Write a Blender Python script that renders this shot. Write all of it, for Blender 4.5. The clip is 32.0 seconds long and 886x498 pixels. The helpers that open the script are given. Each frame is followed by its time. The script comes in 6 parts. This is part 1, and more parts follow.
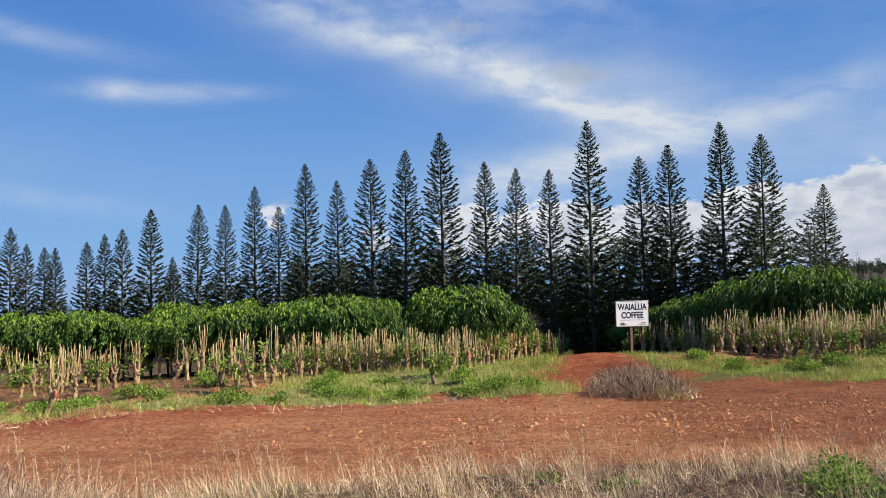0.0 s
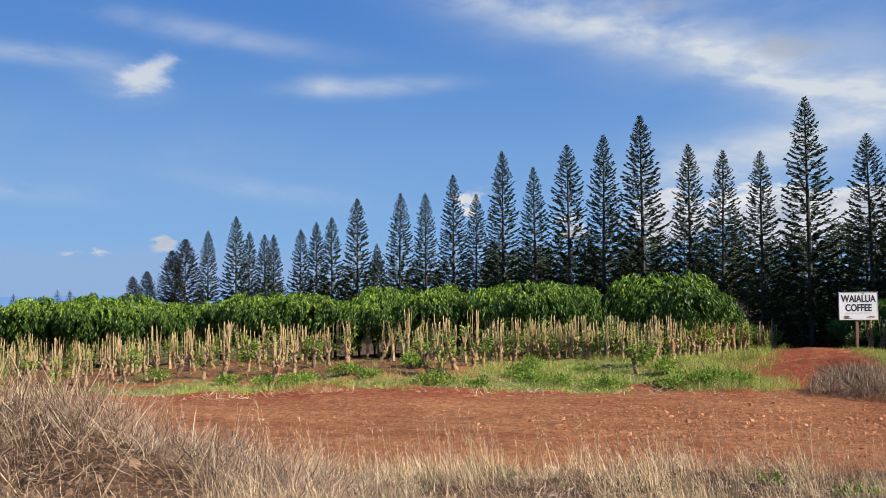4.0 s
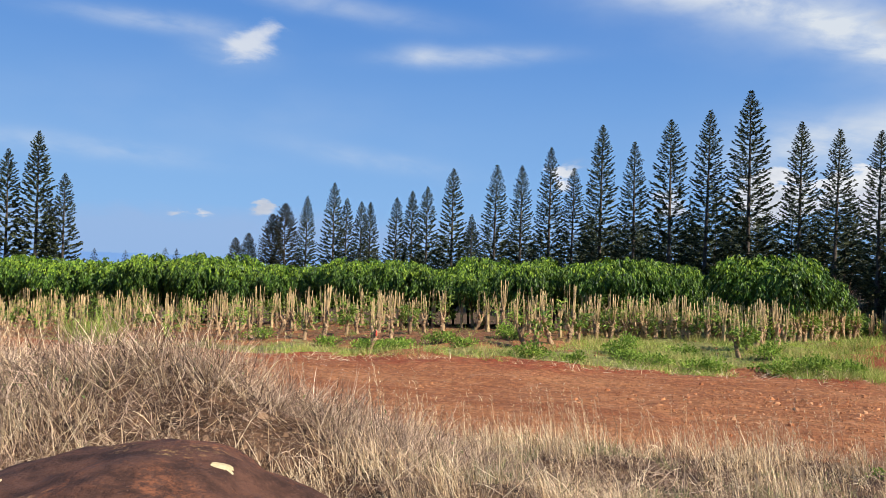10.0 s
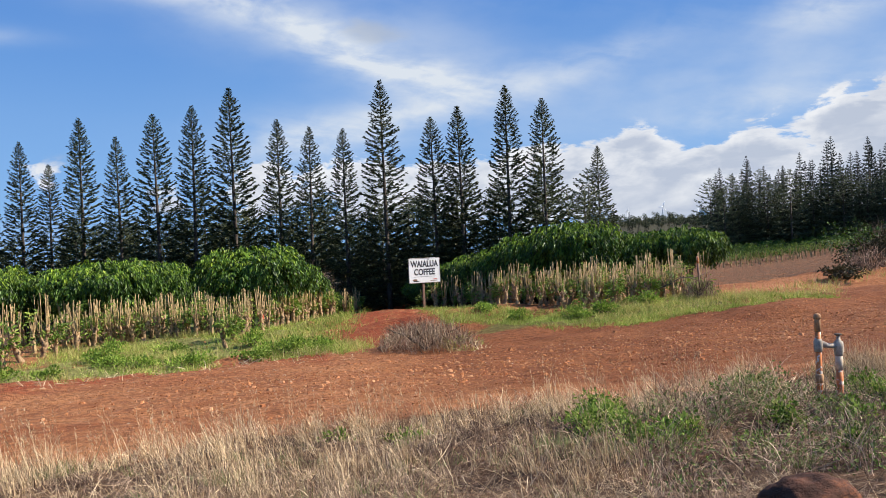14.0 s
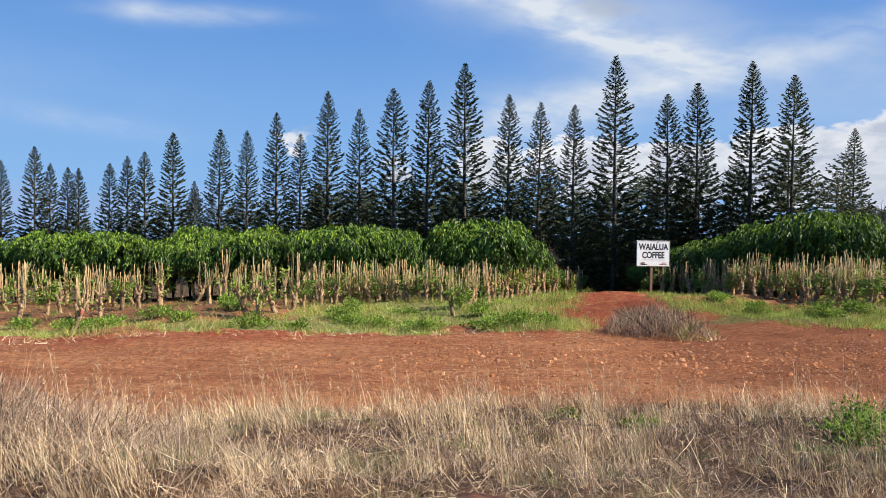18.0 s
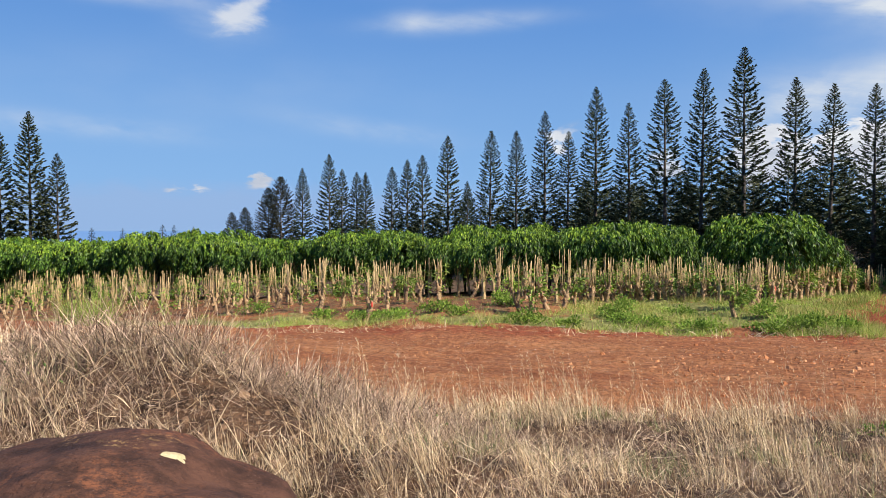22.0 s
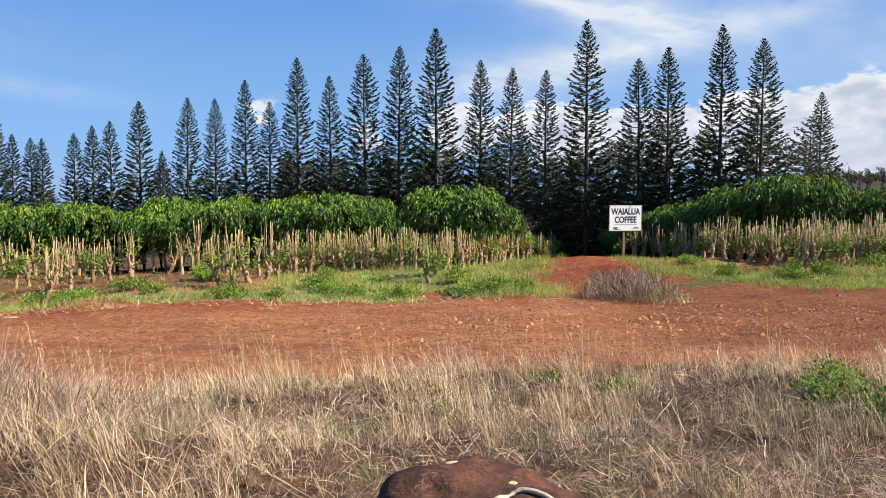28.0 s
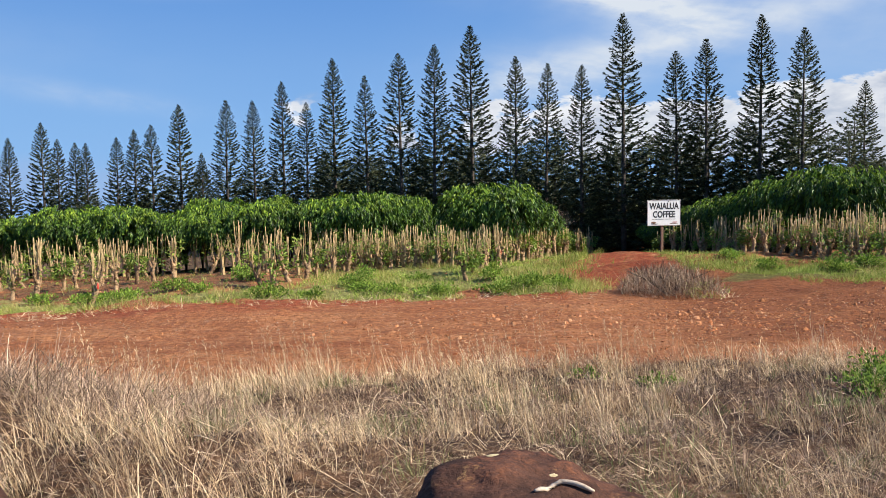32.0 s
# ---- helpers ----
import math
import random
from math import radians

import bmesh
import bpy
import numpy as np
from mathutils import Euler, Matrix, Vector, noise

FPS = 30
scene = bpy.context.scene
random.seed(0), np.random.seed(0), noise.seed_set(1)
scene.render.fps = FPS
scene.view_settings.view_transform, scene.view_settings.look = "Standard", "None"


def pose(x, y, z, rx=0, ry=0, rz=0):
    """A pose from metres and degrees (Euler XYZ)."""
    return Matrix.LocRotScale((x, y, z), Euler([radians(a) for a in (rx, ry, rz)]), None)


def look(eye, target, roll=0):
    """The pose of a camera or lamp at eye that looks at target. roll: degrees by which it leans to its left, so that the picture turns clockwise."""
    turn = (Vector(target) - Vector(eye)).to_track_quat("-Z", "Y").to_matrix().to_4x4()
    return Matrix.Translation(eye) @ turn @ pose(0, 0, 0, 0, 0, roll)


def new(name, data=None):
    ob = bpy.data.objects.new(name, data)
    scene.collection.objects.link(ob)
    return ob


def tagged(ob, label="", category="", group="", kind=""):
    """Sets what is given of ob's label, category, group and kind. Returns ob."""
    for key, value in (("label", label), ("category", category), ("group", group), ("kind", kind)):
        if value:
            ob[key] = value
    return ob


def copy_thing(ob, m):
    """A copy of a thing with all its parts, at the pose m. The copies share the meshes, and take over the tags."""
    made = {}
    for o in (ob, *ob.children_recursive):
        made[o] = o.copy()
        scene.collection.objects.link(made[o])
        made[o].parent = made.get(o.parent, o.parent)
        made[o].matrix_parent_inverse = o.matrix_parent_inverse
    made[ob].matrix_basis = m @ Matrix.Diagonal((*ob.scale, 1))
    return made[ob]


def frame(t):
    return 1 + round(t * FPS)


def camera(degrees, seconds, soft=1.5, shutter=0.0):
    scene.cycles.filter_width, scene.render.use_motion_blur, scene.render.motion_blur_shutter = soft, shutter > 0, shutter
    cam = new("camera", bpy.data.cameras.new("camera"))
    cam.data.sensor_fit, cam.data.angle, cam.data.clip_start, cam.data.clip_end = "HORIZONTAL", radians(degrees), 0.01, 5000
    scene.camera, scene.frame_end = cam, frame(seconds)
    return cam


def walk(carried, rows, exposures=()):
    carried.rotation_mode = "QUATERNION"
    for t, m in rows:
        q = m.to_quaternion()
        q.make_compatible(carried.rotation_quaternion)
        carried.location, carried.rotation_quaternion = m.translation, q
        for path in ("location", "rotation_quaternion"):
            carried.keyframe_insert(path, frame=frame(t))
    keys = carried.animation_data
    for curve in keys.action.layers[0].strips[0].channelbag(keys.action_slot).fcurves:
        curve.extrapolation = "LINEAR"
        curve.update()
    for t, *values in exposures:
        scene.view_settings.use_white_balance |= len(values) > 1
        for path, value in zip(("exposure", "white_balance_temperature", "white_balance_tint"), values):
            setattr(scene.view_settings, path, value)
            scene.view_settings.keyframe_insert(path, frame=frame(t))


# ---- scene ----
cam = camera(58.085, 32.0, soft=0.65)


def aim(x, y, z, yaw, pitch, roll):
    """A camera pose from its place, heading to the left of +y, upward pitch and lean."""
    return Matrix.Translation((x, y, z)) @ pose(0, 0, 0, 0, 0, yaw) @ pose(0, 0, 0, 90 + pitch) @ pose(0, 0, 0, 0, 0, roll)


# seconds, place in metres, heading, pitch and lean in degrees
PATH = [
    (0, 0.093, 0.422, 2.403, 0.03, 3.25, -1.14), (0.5, 0.091, 0.422, 2.403, -0.08, 3.17, -1.60),
    (1, 0.075, 0.419, 2.402, 0.15, 2.90, -1.60), (1.5, 0.043, 0.423, 2.398, 1.87, 2.55, -1.71),
    (2, 0.024, 0.440, 2.396, 2.83, 2.82, -1.25), (2.5, 0.002, 0.444, 2.393, 4.35, 2.65, -0.97),
    (3, -0.026, 0.451, 2.390, 7.43, 1.85, -0.87), (3.5, -0.051, 0.459, 2.389, 10.36, 1.80, -0.60),
    (4, -0.083, 0.461, 2.389, 13.90, 2.50, -0.36), (4.5, -0.135, 0.452, 2.392, 19.94, 3.24, 0.01),
    (5, -0.175, 0.442, 2.393, 23.35, 3.85, 0.16), (5.5, -0.189, 0.423, 2.393, 24.16, 4.11, 0.30),
    (6, -0.183, 0.404, 2.392, 22.69, 3.89, 0.41), (6.5, -0.156, 0.395, 2.391, 19.29, 3.08, 0.45),
    (7, -0.121, 0.392, 2.389, 13.96, 1.94, 0.42), (7.5, -0.105, 0.376, 2.383, 11.33, 0.06, 1.25),
    (8, -0.116, 0.376, 2.382, 13.85, -0.91, 0.16), (8.5, -0.137, 0.367, 2.378, 17.57, -1.18, -1.10),
    (9, -0.163, 0.380, 2.377, 19.62, -0.29, -1.05), (9.5, -0.229, 0.361, 2.376, 19.67, -0.22, 1.21),
    (10, -0.275, 0.362, 2.384, 20.44, 0.35, 2.02), (10.5, -0.235, 0.385, 2.390, 18.56, 0.89, 0.81),
    (11, -0.088, 0.422, 2.399, 6.02, 0.98, 0.93), (11.5, 0.073, 0.422, 2.402, -5.25, 1.38, 1.81),
    (12, 0.167, 0.409, 2.402, -10.27, 1.34, 0.59), (12.5, 0.228, 0.392, 2.401, -12.70, 0.95, -0.91),
    (13, 0.246, 0.395, 2.403, -13.66, 0.47, -1.72), (13.5, 0.255, 0.392, 2.403, -14.03, 0.12, -2.44),
    (14, 0.260, 0.393, 2.404, -14.26, -0.13, -2.43), (14.5, 0.257, 0.396, 2.405, -14.03, -0.21, -2.01),
    (15, 0.243, 0.399, 2.407, -13.13, -0.26, -1.42), (15.5, 0.213, 0.402, 2.408, -11.32, -0.37, -0.91),
    (16, 0.175, 0.411, 2.409, -8.99, -0.55, 0.05), (16.5, 0.147, 0.423, 2.411, -7.09, -0.76, 1.03),
    (17, 0.105, 0.438, 2.414, -5.19, -0.87, 1.36), (17.5, 0.046, 0.459, 2.412, -1.88, -1.00, 1.58),
    (18, -0.012, 0.479, 2.409, 1.37, -1.57, 0.86), (18.5, -0.063, 0.496, 2.407, 6.03, -2.40, 1.01),
    (19, -0.096, 0.509, 2.403, 10.66, -2.71, 0.88), (19.5, -0.106, 0.524, 2.404, 12.41, -2.44, 0.75),
    (20, -0.106, 0.523, 2.401, 13.02, -2.62, 1.32), (20.5, -0.124, 0.508, 2.405, 14.74, -2.69, 1.47),
    (21, -0.141, 0.507, 2.407, 16.53, -2.41, 1.48), (21.5, -0.153, 0.490, 2.407, 18.60, -2.14, 1.19),
    (22, -0.166, 0.486, 2.411, 20.30, -1.95, 0.16), (22.5, -0.159, 0.481, 2.413, 20.51, -1.89, -0.35),
    (23, -0.134, 0.478, 2.414, 18.39, -1.92, -0.77), (23.5, -0.113, 0.483, 2.413, 14.48, -2.14, -0.88),
    (24, -0.102, 0.470, 2.411, 9.66, -2.19, -1.00), (24.5, -0.085, 0.462, 2.411, 5.92, -2.00, -0.76),
    (25, -0.071, 0.465, 2.411, 2.45, -2.07, -0.21), (25.5, -0.057, 0.470, 2.412, -0.26, -2.44, -0.12),
    (26, -0.050, 0.477, 2.411, -2.38, -2.82, 0.06), (26.5, -0.054, 0.488, 2.407, -3.36, -3.21, 0.38),
    (27, -0.066, 0.499, 2.403, -3.28, -3.54, 0.65), (27.5, -0.080, 0.502, 2.401, -2.21, -3.75, 0.65),
    (28, -0.095, 0.494, 2.400, -0.69, -3.89, 0.17), (28.5, -0.121, 0.484, 2.398, 3.26, -3.83, 0.34),
    (29, -0.184, 0.458, 2.395, 10.35, -3.65, 0.41), (29.5, -0.213, 0.439, 2.393, 15.50, -3.45, -0.12),
    (30, -0.213, 0.439, 2.394, 17.06, -3.50, -0.65), (30.5, -0.198, 0.423, 2.398, 16.19, -3.86, -1.15),
    (31, -0.176, 0.417, 2.401, 13.62, -4.11, -1.58), (31.5, -0.149, 0.421, 2.404, 8.95, -4.08, -1.41),
    (32, -0.102, 0.433, 2.407, 1.95, -4.06, -0.75),
]
walk(cam, [(row[0], aim(*row[1:])) for row in PATH],
     ((0.0, 0.72), (3.0, 0.67), (7.0, 0.70), (9.0, 0.78), (10.0, 0.79), (11.0, 0.70), (13.0, 0.80), (16.0, 0.85), (20.0, 0.81), (23.0, 0.77), (25.0, 0.81), (28.0, 0.93), (30.0, 0.86), (32.0, 0.84)))

# ---- light ----
SUN_AZ, SUN_EL = -104.0, 38.0  # degrees: to the left of +y, above the horizon
sun_way = Vector((-math.sin(radians(SUN_AZ)) * math.cos(radians(SUN_EL)), math.cos(radians(SUN_AZ)) * math.cos(radians(SUN_EL)), math.sin(radians(SUN_EL))))
sun_data = bpy.data.lights.new("sun", "SUN")
sun_data.energy, sun_data.angle, sun_data.color = 5.0, radians(0.6), (1.0, 0.93, 0.83)
sun = new("sun", sun_data)
sun.matrix_world = look(tuple(sun_way * 60), (0, 0, 0))


class Nodes:
    """Small helper for writing node trees."""

    def __init__(self, tree):
        self.tree = tree
        tree.nodes.clear()

    def add(self, kind, **values):
        node = self.tree.nodes.new(kind)
        for key, value in values.items():
            if key in ("operation", "blend_type", "data_type", "sky_type", "sun_disc", "sun_elevation", "sun_rotation", "attribute_name",
                       "noise_dimensions", "feature", "interpolation_type", "air_density", "dust_density", "ozone_density", "altitude", "use_clamp", "distance", "voronoi_dimensions"):
                if key == "operation":
                    node.operation = value
                elif key == "blend_type":
                    node.blend_type = value
                elif key == "data_type":
                    node.data_type = value
                elif key == "sky_type":
                    node.sky_type = value
                elif key == "sun_disc":
                    node.sun_disc = value
                elif key == "sun_elevation":
                    node.sun_elevation = value
                elif key == "sun_rotation":
                    node.sun_rotation = value
                elif key == "attribute_name":
                    node.attribute_name = value
                elif key == "feature":
                    node.feature = value
                elif key == "interpolation_type":
                    node.interpolation_type = value
                elif key == "air_density":
                    node.air_density = value
                elif key == "dust_density":
                    node.dust_density = value
                elif key == "ozone_density":
                    node.ozone_density = value
                elif key == "use_clamp":
                    node.use_clamp = value
        return node

    def link(self, a, b):
        self.tree.links.new(a, b)

    def feed(self, value, socket):
        if isinstance(value, bpy.types.NodeSocket):
            self.link(value, socket)
        else:
            socket.default_value = value

    def math(self, op, a, b=0.0, c=0.0, clamp=False):
        n = self.add("ShaderNodeMath", operation=op, use_clamp=clamp)
        for k, v in enumerate((a, b, c)):
            self.feed(v, n.inputs[k])
        return n.outputs[0]

    def noise(self, vector, scale, detail=4.0, rough=0.55, distortion=0.0):
        n = self.add("ShaderNodeTexNoise")
        if vector is not None:
            self.link(vector, n.inputs["Vector"])
        for key, v in (("Scale", scale), ("Detail", detail), ("Roughness", rough), ("Distortion", distortion)):
            n.inputs[key].default_value = v
        return n.outputs["Fac"]

    def span(self, value, lo, hi, to_lo=0.0, to_hi=1.0, smooth=True):
        n = self.add("ShaderNodeMapRange", interpolation_type="SMOOTHSTEP" if smooth else "LINEAR")
        for k, v in enumerate((value, lo, hi, to_lo, to_hi)):
            self.feed(v, n.inputs[k])
        return n.outputs[0]

    def mix(self, fac, a, b, blend="MIX"):
        n = self.add("ShaderNodeMix", data_type="RGBA", blend_type=blend)
        self.feed(fac, n.inputs[0])
        for value, k in ((a, 6), (b, 7)):
            self.feed((*value, 1.0) if isinstance(value, tuple) and len(value) == 3 else value, n.inputs[k])
        return n.outputs[2]


# ---- sky: blue gradient with thin high cloud, cumulus to the right, a few small puffs ----
world = bpy.data.worlds.new("sky")
scene.world = world
world.use_nodes = True
g = Nodes(world.node_tree)
sky = g.add("ShaderNodeTexSky", sky_type="NISHITA", sun_disc=False, sun_elevation=radians(SUN_EL), sun_rotation=radians(-SUN_AZ), air_density=1.0, dust_density=0.6, ozone_density=2.0)
way = g.add("ShaderNodeTexCoord").outputs["Generated"]
xyz = g.add("ShaderNodeSeparateXYZ")
g.link(way, xyz.inputs[0])
DEG = 180 / math.pi
az = g.math("MULTIPLY", g.math("ARCTAN2", g.math("MULTIPLY", xyz.outputs[0], -1.0), xyz.outputs[1]), DEG)
el = g.math("MULTIPLY", g.math("ARCSINE", xyz.outputs[2]), DEG)
flat = g.add("ShaderNodeCombineXYZ")
g.link(az, flat.inputs[0])
g.link(g.math("MULTIPLY", el, 2.2), flat.inputs[1])
turned = g.add("ShaderNodeVectorRotate")
g.link(flat.outputs[0], turned.inputs["Vector"])
turned.inputs["Angle"].default_value = radians(-24)
stretched = g.add("ShaderNodeMapping")
g.link(turned.outputs[0], stretched.inputs["Vector"])
stretched.inputs["Scale"].default_value = (0.35, 1.0, 1.0)
wisp = g.noise(stretched.outputs[0], 0.13, 6.0, 0.56, 0.5)
puff = g.noise(flat.outputs[0], 0.3, 8.0, 0.56, 0.3)
billow = g.noise(flat.outputs[0], 0.22, 4.0, 0.5, 0.2)
lump = g.noise(flat.outputs[0], 0.11, 6.0, 0.5, 0.0)


def blob(a0, e0, ra, re, turn=0.0):
    """A soft elliptic patch of sky about a direction, 1 in its middle."""
    da, de = g.math("SUBTRACT", az, a0), g.math("SUBTRACT", el, e0)
    c, s = math.cos(radians(turn)), math.sin(radians(turn))
    u = g.math("ADD", g.math("MULTIPLY", da, c / ra), g.math("MULTIPLY", de, s / ra))
    v = g.math("ADD", g.math("MULTIPLY", da, -s / re), g.math("MULTIPLY", de, c / re))
    return g.math("EXPONENT", g.math("MULTIPLY", g.math("ADD", g.math("MULTIPLY", u, u), g.math("MULTIPLY", v, v)), -1.0))


def total(patches):
    out = None
    for weight, *place in patches:
        term = g.math("MULTIPLY", blob(*place), weight)
        out = term if out is None else g.math("ADD", out, term)
    return out


# thin high cloud: weight, azimuth, elevation, half widths, turn
streaks = total([(0.7, 5.0, 18.4, 10.0, 1.4, 14), (1.05, -6.0, 14.9, 7.0, 1.25, 24), (0.75, -13.0, 12.4, 5.0, 1.1, 10), (0.55, 19.0, 13.9, 5.5, 0.6, -3), (0.35, 22.5, 14.0, 1.6, 0.7, 0),
                 (0.35, 45.0, 6.2, 7.0, 0.7, 3), (0.3, 25.0, 6.4, 6.0, 0.7, 8), (0.45, -24.0, 12.0, 8.0, 1.3, -14), (0.7, -41.0, 14.2, 4.5, 1.3, -10), (0.6, -40.0, 8.6, 11.0, 1.6, -6),
                 (0.75, -11.0, 9.3, 9.0, 1.5, -12), (0.4, 41.0, 14.7, 5.5, 0.6, 0), (0.3, 35.6, 13.4, 2.6, 1.2, 0), (0.4, 8.0, 22.0, 30.0, 2.0, 8), (0.5, -4.0, 8.0, 3.5, 1.5, 0), (0.35, 30.0, 17.0, 8.0, 0.8, 6)])
veil = total([(0.42, -36.0, 10.5, 13.0, 2.6, -4), (0.3, -14.0, 13.5, 10.0, 3.5, 16), (0.3, 2.0, 17.0, 12.0, 2.6, 14), (0.08, 36.0, 9.0, 16.0, 2.5, 0), (0.28, -6.0, 7.5, 9.0, 2.6, 0)])
broken = g.math("ADD", g.math("MULTIPLY", wisp, 0.6), g.math("MULTIPLY", puff, 0.4))
cirrus = g.math("MULTIPLY", streaks, g.span(broken, 0.34, 0.66, 0.1, 1.1), clamp=True)
cirrus = g.math("ADD", cirrus, g.math("MULTIPLY", veil, g.span(lump, 0.3, 0.7, 0.35, 1.3)), clamp=True)
# heaped clouds with firm billowing tops and grey bases
heaps = total([(0.8, -26.0, 3.6, 5.5, 2.7, 0), (0.8, -33.5, 3.0, 6.5, 2.6, 0), (0.9, -43.0, 4.4, 8.0, 3.4, 0), (0.9, -57.0, 4.6, 12.0, 3.6, 0), (0.55, -24.9, 6.2, 1.9, 1.3, 0), (0.6, -28.0, 6.5, 2.0, 1.4, 0),
               (0.5, -31.6, 5.5, 2.0, 1.2, 0), (0.5, -35.8, 5.9, 2.2, 1.4, 0), (0.6, -40.8, 7.6, 2.0, 1.5, 0), (0.55, -43.8, 7.4, 2.2, 1.6, 0), (0.9, -1.6, 4.2, 2.6, 2.6, 0), (0.95, -8.6, 4.5, 3.6, 2.7, 0),
               (0.9, -15.0, 3.9, 4.5, 2.6, 0), (0.8, -20.5, 3.9, 3.5, 2.5, 0), (0.68, 33.2, 3.0, 1.1, 0.8, 0), (0.58, 38.0, 1.9, 1.6, 0.7, 0), (0.5, 12.5, 5.6, 2.6, 1.2, 0), (0.5, 4.6, 3.6, 2.4, 1.4, 0)])
density = g.math("ADD", heaps, g.math("MULTIPLY", g.math("SUBTRACT", puff, 0.5), 2.6))
heap = g.math("MULTIPLY", g.span(density, 0.42, 0.66), g.span(heaps, 0.08, 0.4))
puffs = total([(0.95, 34.3, 14.1, 2.5, 1.5, -14)])
soft_puff = g.math("MULTIPLY", g.span(g.math("ADD", puffs, g.math("MULTIPLY", g.math("SUBTRACT", puff, 0.5), 1.7)), 0.35, 0.95), g.span(puffs, 0.05, 0.4, 0.0, 0.85))
# dusky low bank over the sea and ragged grey scraps under the high cloud
haze = total([(0.85, 37.0, 0.4, 9.0, 1.9, 0), (0.7, 50.0, 0.6, 9.0, 1.7, 0), (0.55, 24.0, 0.8, 9.0, 1.8, 0), (0.4, 10.0, 2.0, 8.0, 1.8, 0)])
bank = g.span(g.math("ADD", haze, g.math("MULTIPLY", g.math("SUBTRACT", puff, 0.5), 0.8)), 0.12, 0.75, 0.0, 0.7)
scraps = total([(0.85, -9.8, 15.2, 3.2, 1.1, 8), (0.6, -1.8, 18.8, 2.6, 1.2, 0), (0.35, 11.0, 6.5, 3.0, 1.0, 0)])
grey_cloud = g.span(g.math("ADD", scraps, g.math("MULTIPLY", g.math("SUBTRACT", puff, 0.5), 1.0)), 0.3, 0.85, 0.0, 0.55)
crown = g.math("MULTIPLY", g.span(density, 1.35, 0.6), g.span(el, 1.5, 6.0, 0.25, 1.0))
lit = g.math("ADD", g.math("MULTIPLY", crown, 0.75), g.math("MULTIPLY", g.math("SUBTRACT", billow, 0.46), 2.4), clamp=True)
grey_fac = g.math("SUBTRACT", 1.0, lit, clamp=True)
cloud_white, cloud_grey = (8.2, 8.4, 8.8), (4.9, 5.5, 6.7)
blue = g.mix(g.span(el, -2.0, 24.0), (2.5, 4.85, 8.5), (0.66, 2.3, 6.5))
base = g.mix(0.93, sky.outputs[0], blue)
base = g.mix(bank, base, (3.3, 4.75, 7.5))
base = g.mix(cirrus, base, (6.9, 7.5, 8.3))
base = g.mix(grey_cloud, base, (4.6, 5.0, 5.6))
base = g.mix(soft_puff, base, (7.2, 7.6, 8.3))
base = g.mix(heap, base, g.mix(grey_fac, cloud_white, cloud_grey))
back = g.add("ShaderNodeBackground")
g.link(base, back.inputs[0])
back.inputs[1].default_value = 0.058
g.link(back.outputs[0], g.add("ShaderNodeOutputWorld").inputs[0])

# ---- materials ----
def material(name):
    m = bpy.data.materials.new(name)
    m.use_nodes = True
    n = Nodes(m.node_tree)
    out = n.add("ShaderNodeOutputMaterial")
    bsdf = n.add("ShaderNodeBsdfPrincipled")
    n.link(bsdf.outputs[0], out.inputs[0])
    return m, n, bsdf, out


def bump(n, bsdf, height, strength, distance):
    b = n.add("ShaderNodeBump")
    b.inputs["Strength"].default_value, b.inputs["Distance"].default_value = strength, distance
    n.link(height, b.inputs["Height"])
    n.link(b.outputs[0], bsdf.inputs["Normal"])


def blade_material(name, colours, rough=0.6, glow=0.25, spec=0.3):
    """Thin leaves, needles and straw: each piece takes its own shade; some light passes through."""
    m, n, bsdf, out = material(name)
    pick = n.add("ShaderNodeNewGeometry").outputs["Random Per Island"]
    ramp = n.add("ShaderNodeValToRGB")
    n.link(pick, ramp.inputs[0])
    while len(ramp.color_ramp.elements) < len(colours):
        ramp.color_ramp.elements.new(0.5)
    for k, c in enumerate(colours):
        ramp.color_ramp.elements[k].position = k / (len(colours) - 1)
        ramp.color_ramp.elements[k].color = (*c, 1)
    place = n.add("ShaderNodeNewGeometry").outputs["Position"]
    patch = n.span(n.noise(place, 1.3, 3.0), 0.3, 0.7, 0.75, 1.2)
    own = n.span(n.add("ShaderNodeObjectInfo").outputs["Random"], 0.0, 1.0, 0.85, 1.15, smooth=False)
    col = n.mix(1.0, ramp.outputs[0], n.math("MULTIPLY", patch, own), "MULTIPLY")
    n.link(col, bsdf.inputs["Base Color"])
    bsdf.inputs["Roughness"].default_value = rough
    bsdf.inputs["Specular IOR Level"].default_value = spec
    if glow:
        thin = n.add("ShaderNodeBsdfTranslucent")
        n.link(col, thin.inputs[0])
        both = n.add("ShaderNodeMixShader")
        both.inputs[0].default_value = glow
        n.link(bsdf.outputs[0], both.inputs[1])
        n.link(thin.outputs[0], both.inputs[2])
        n.link(both.outputs[0], out.inputs[0])
    return m


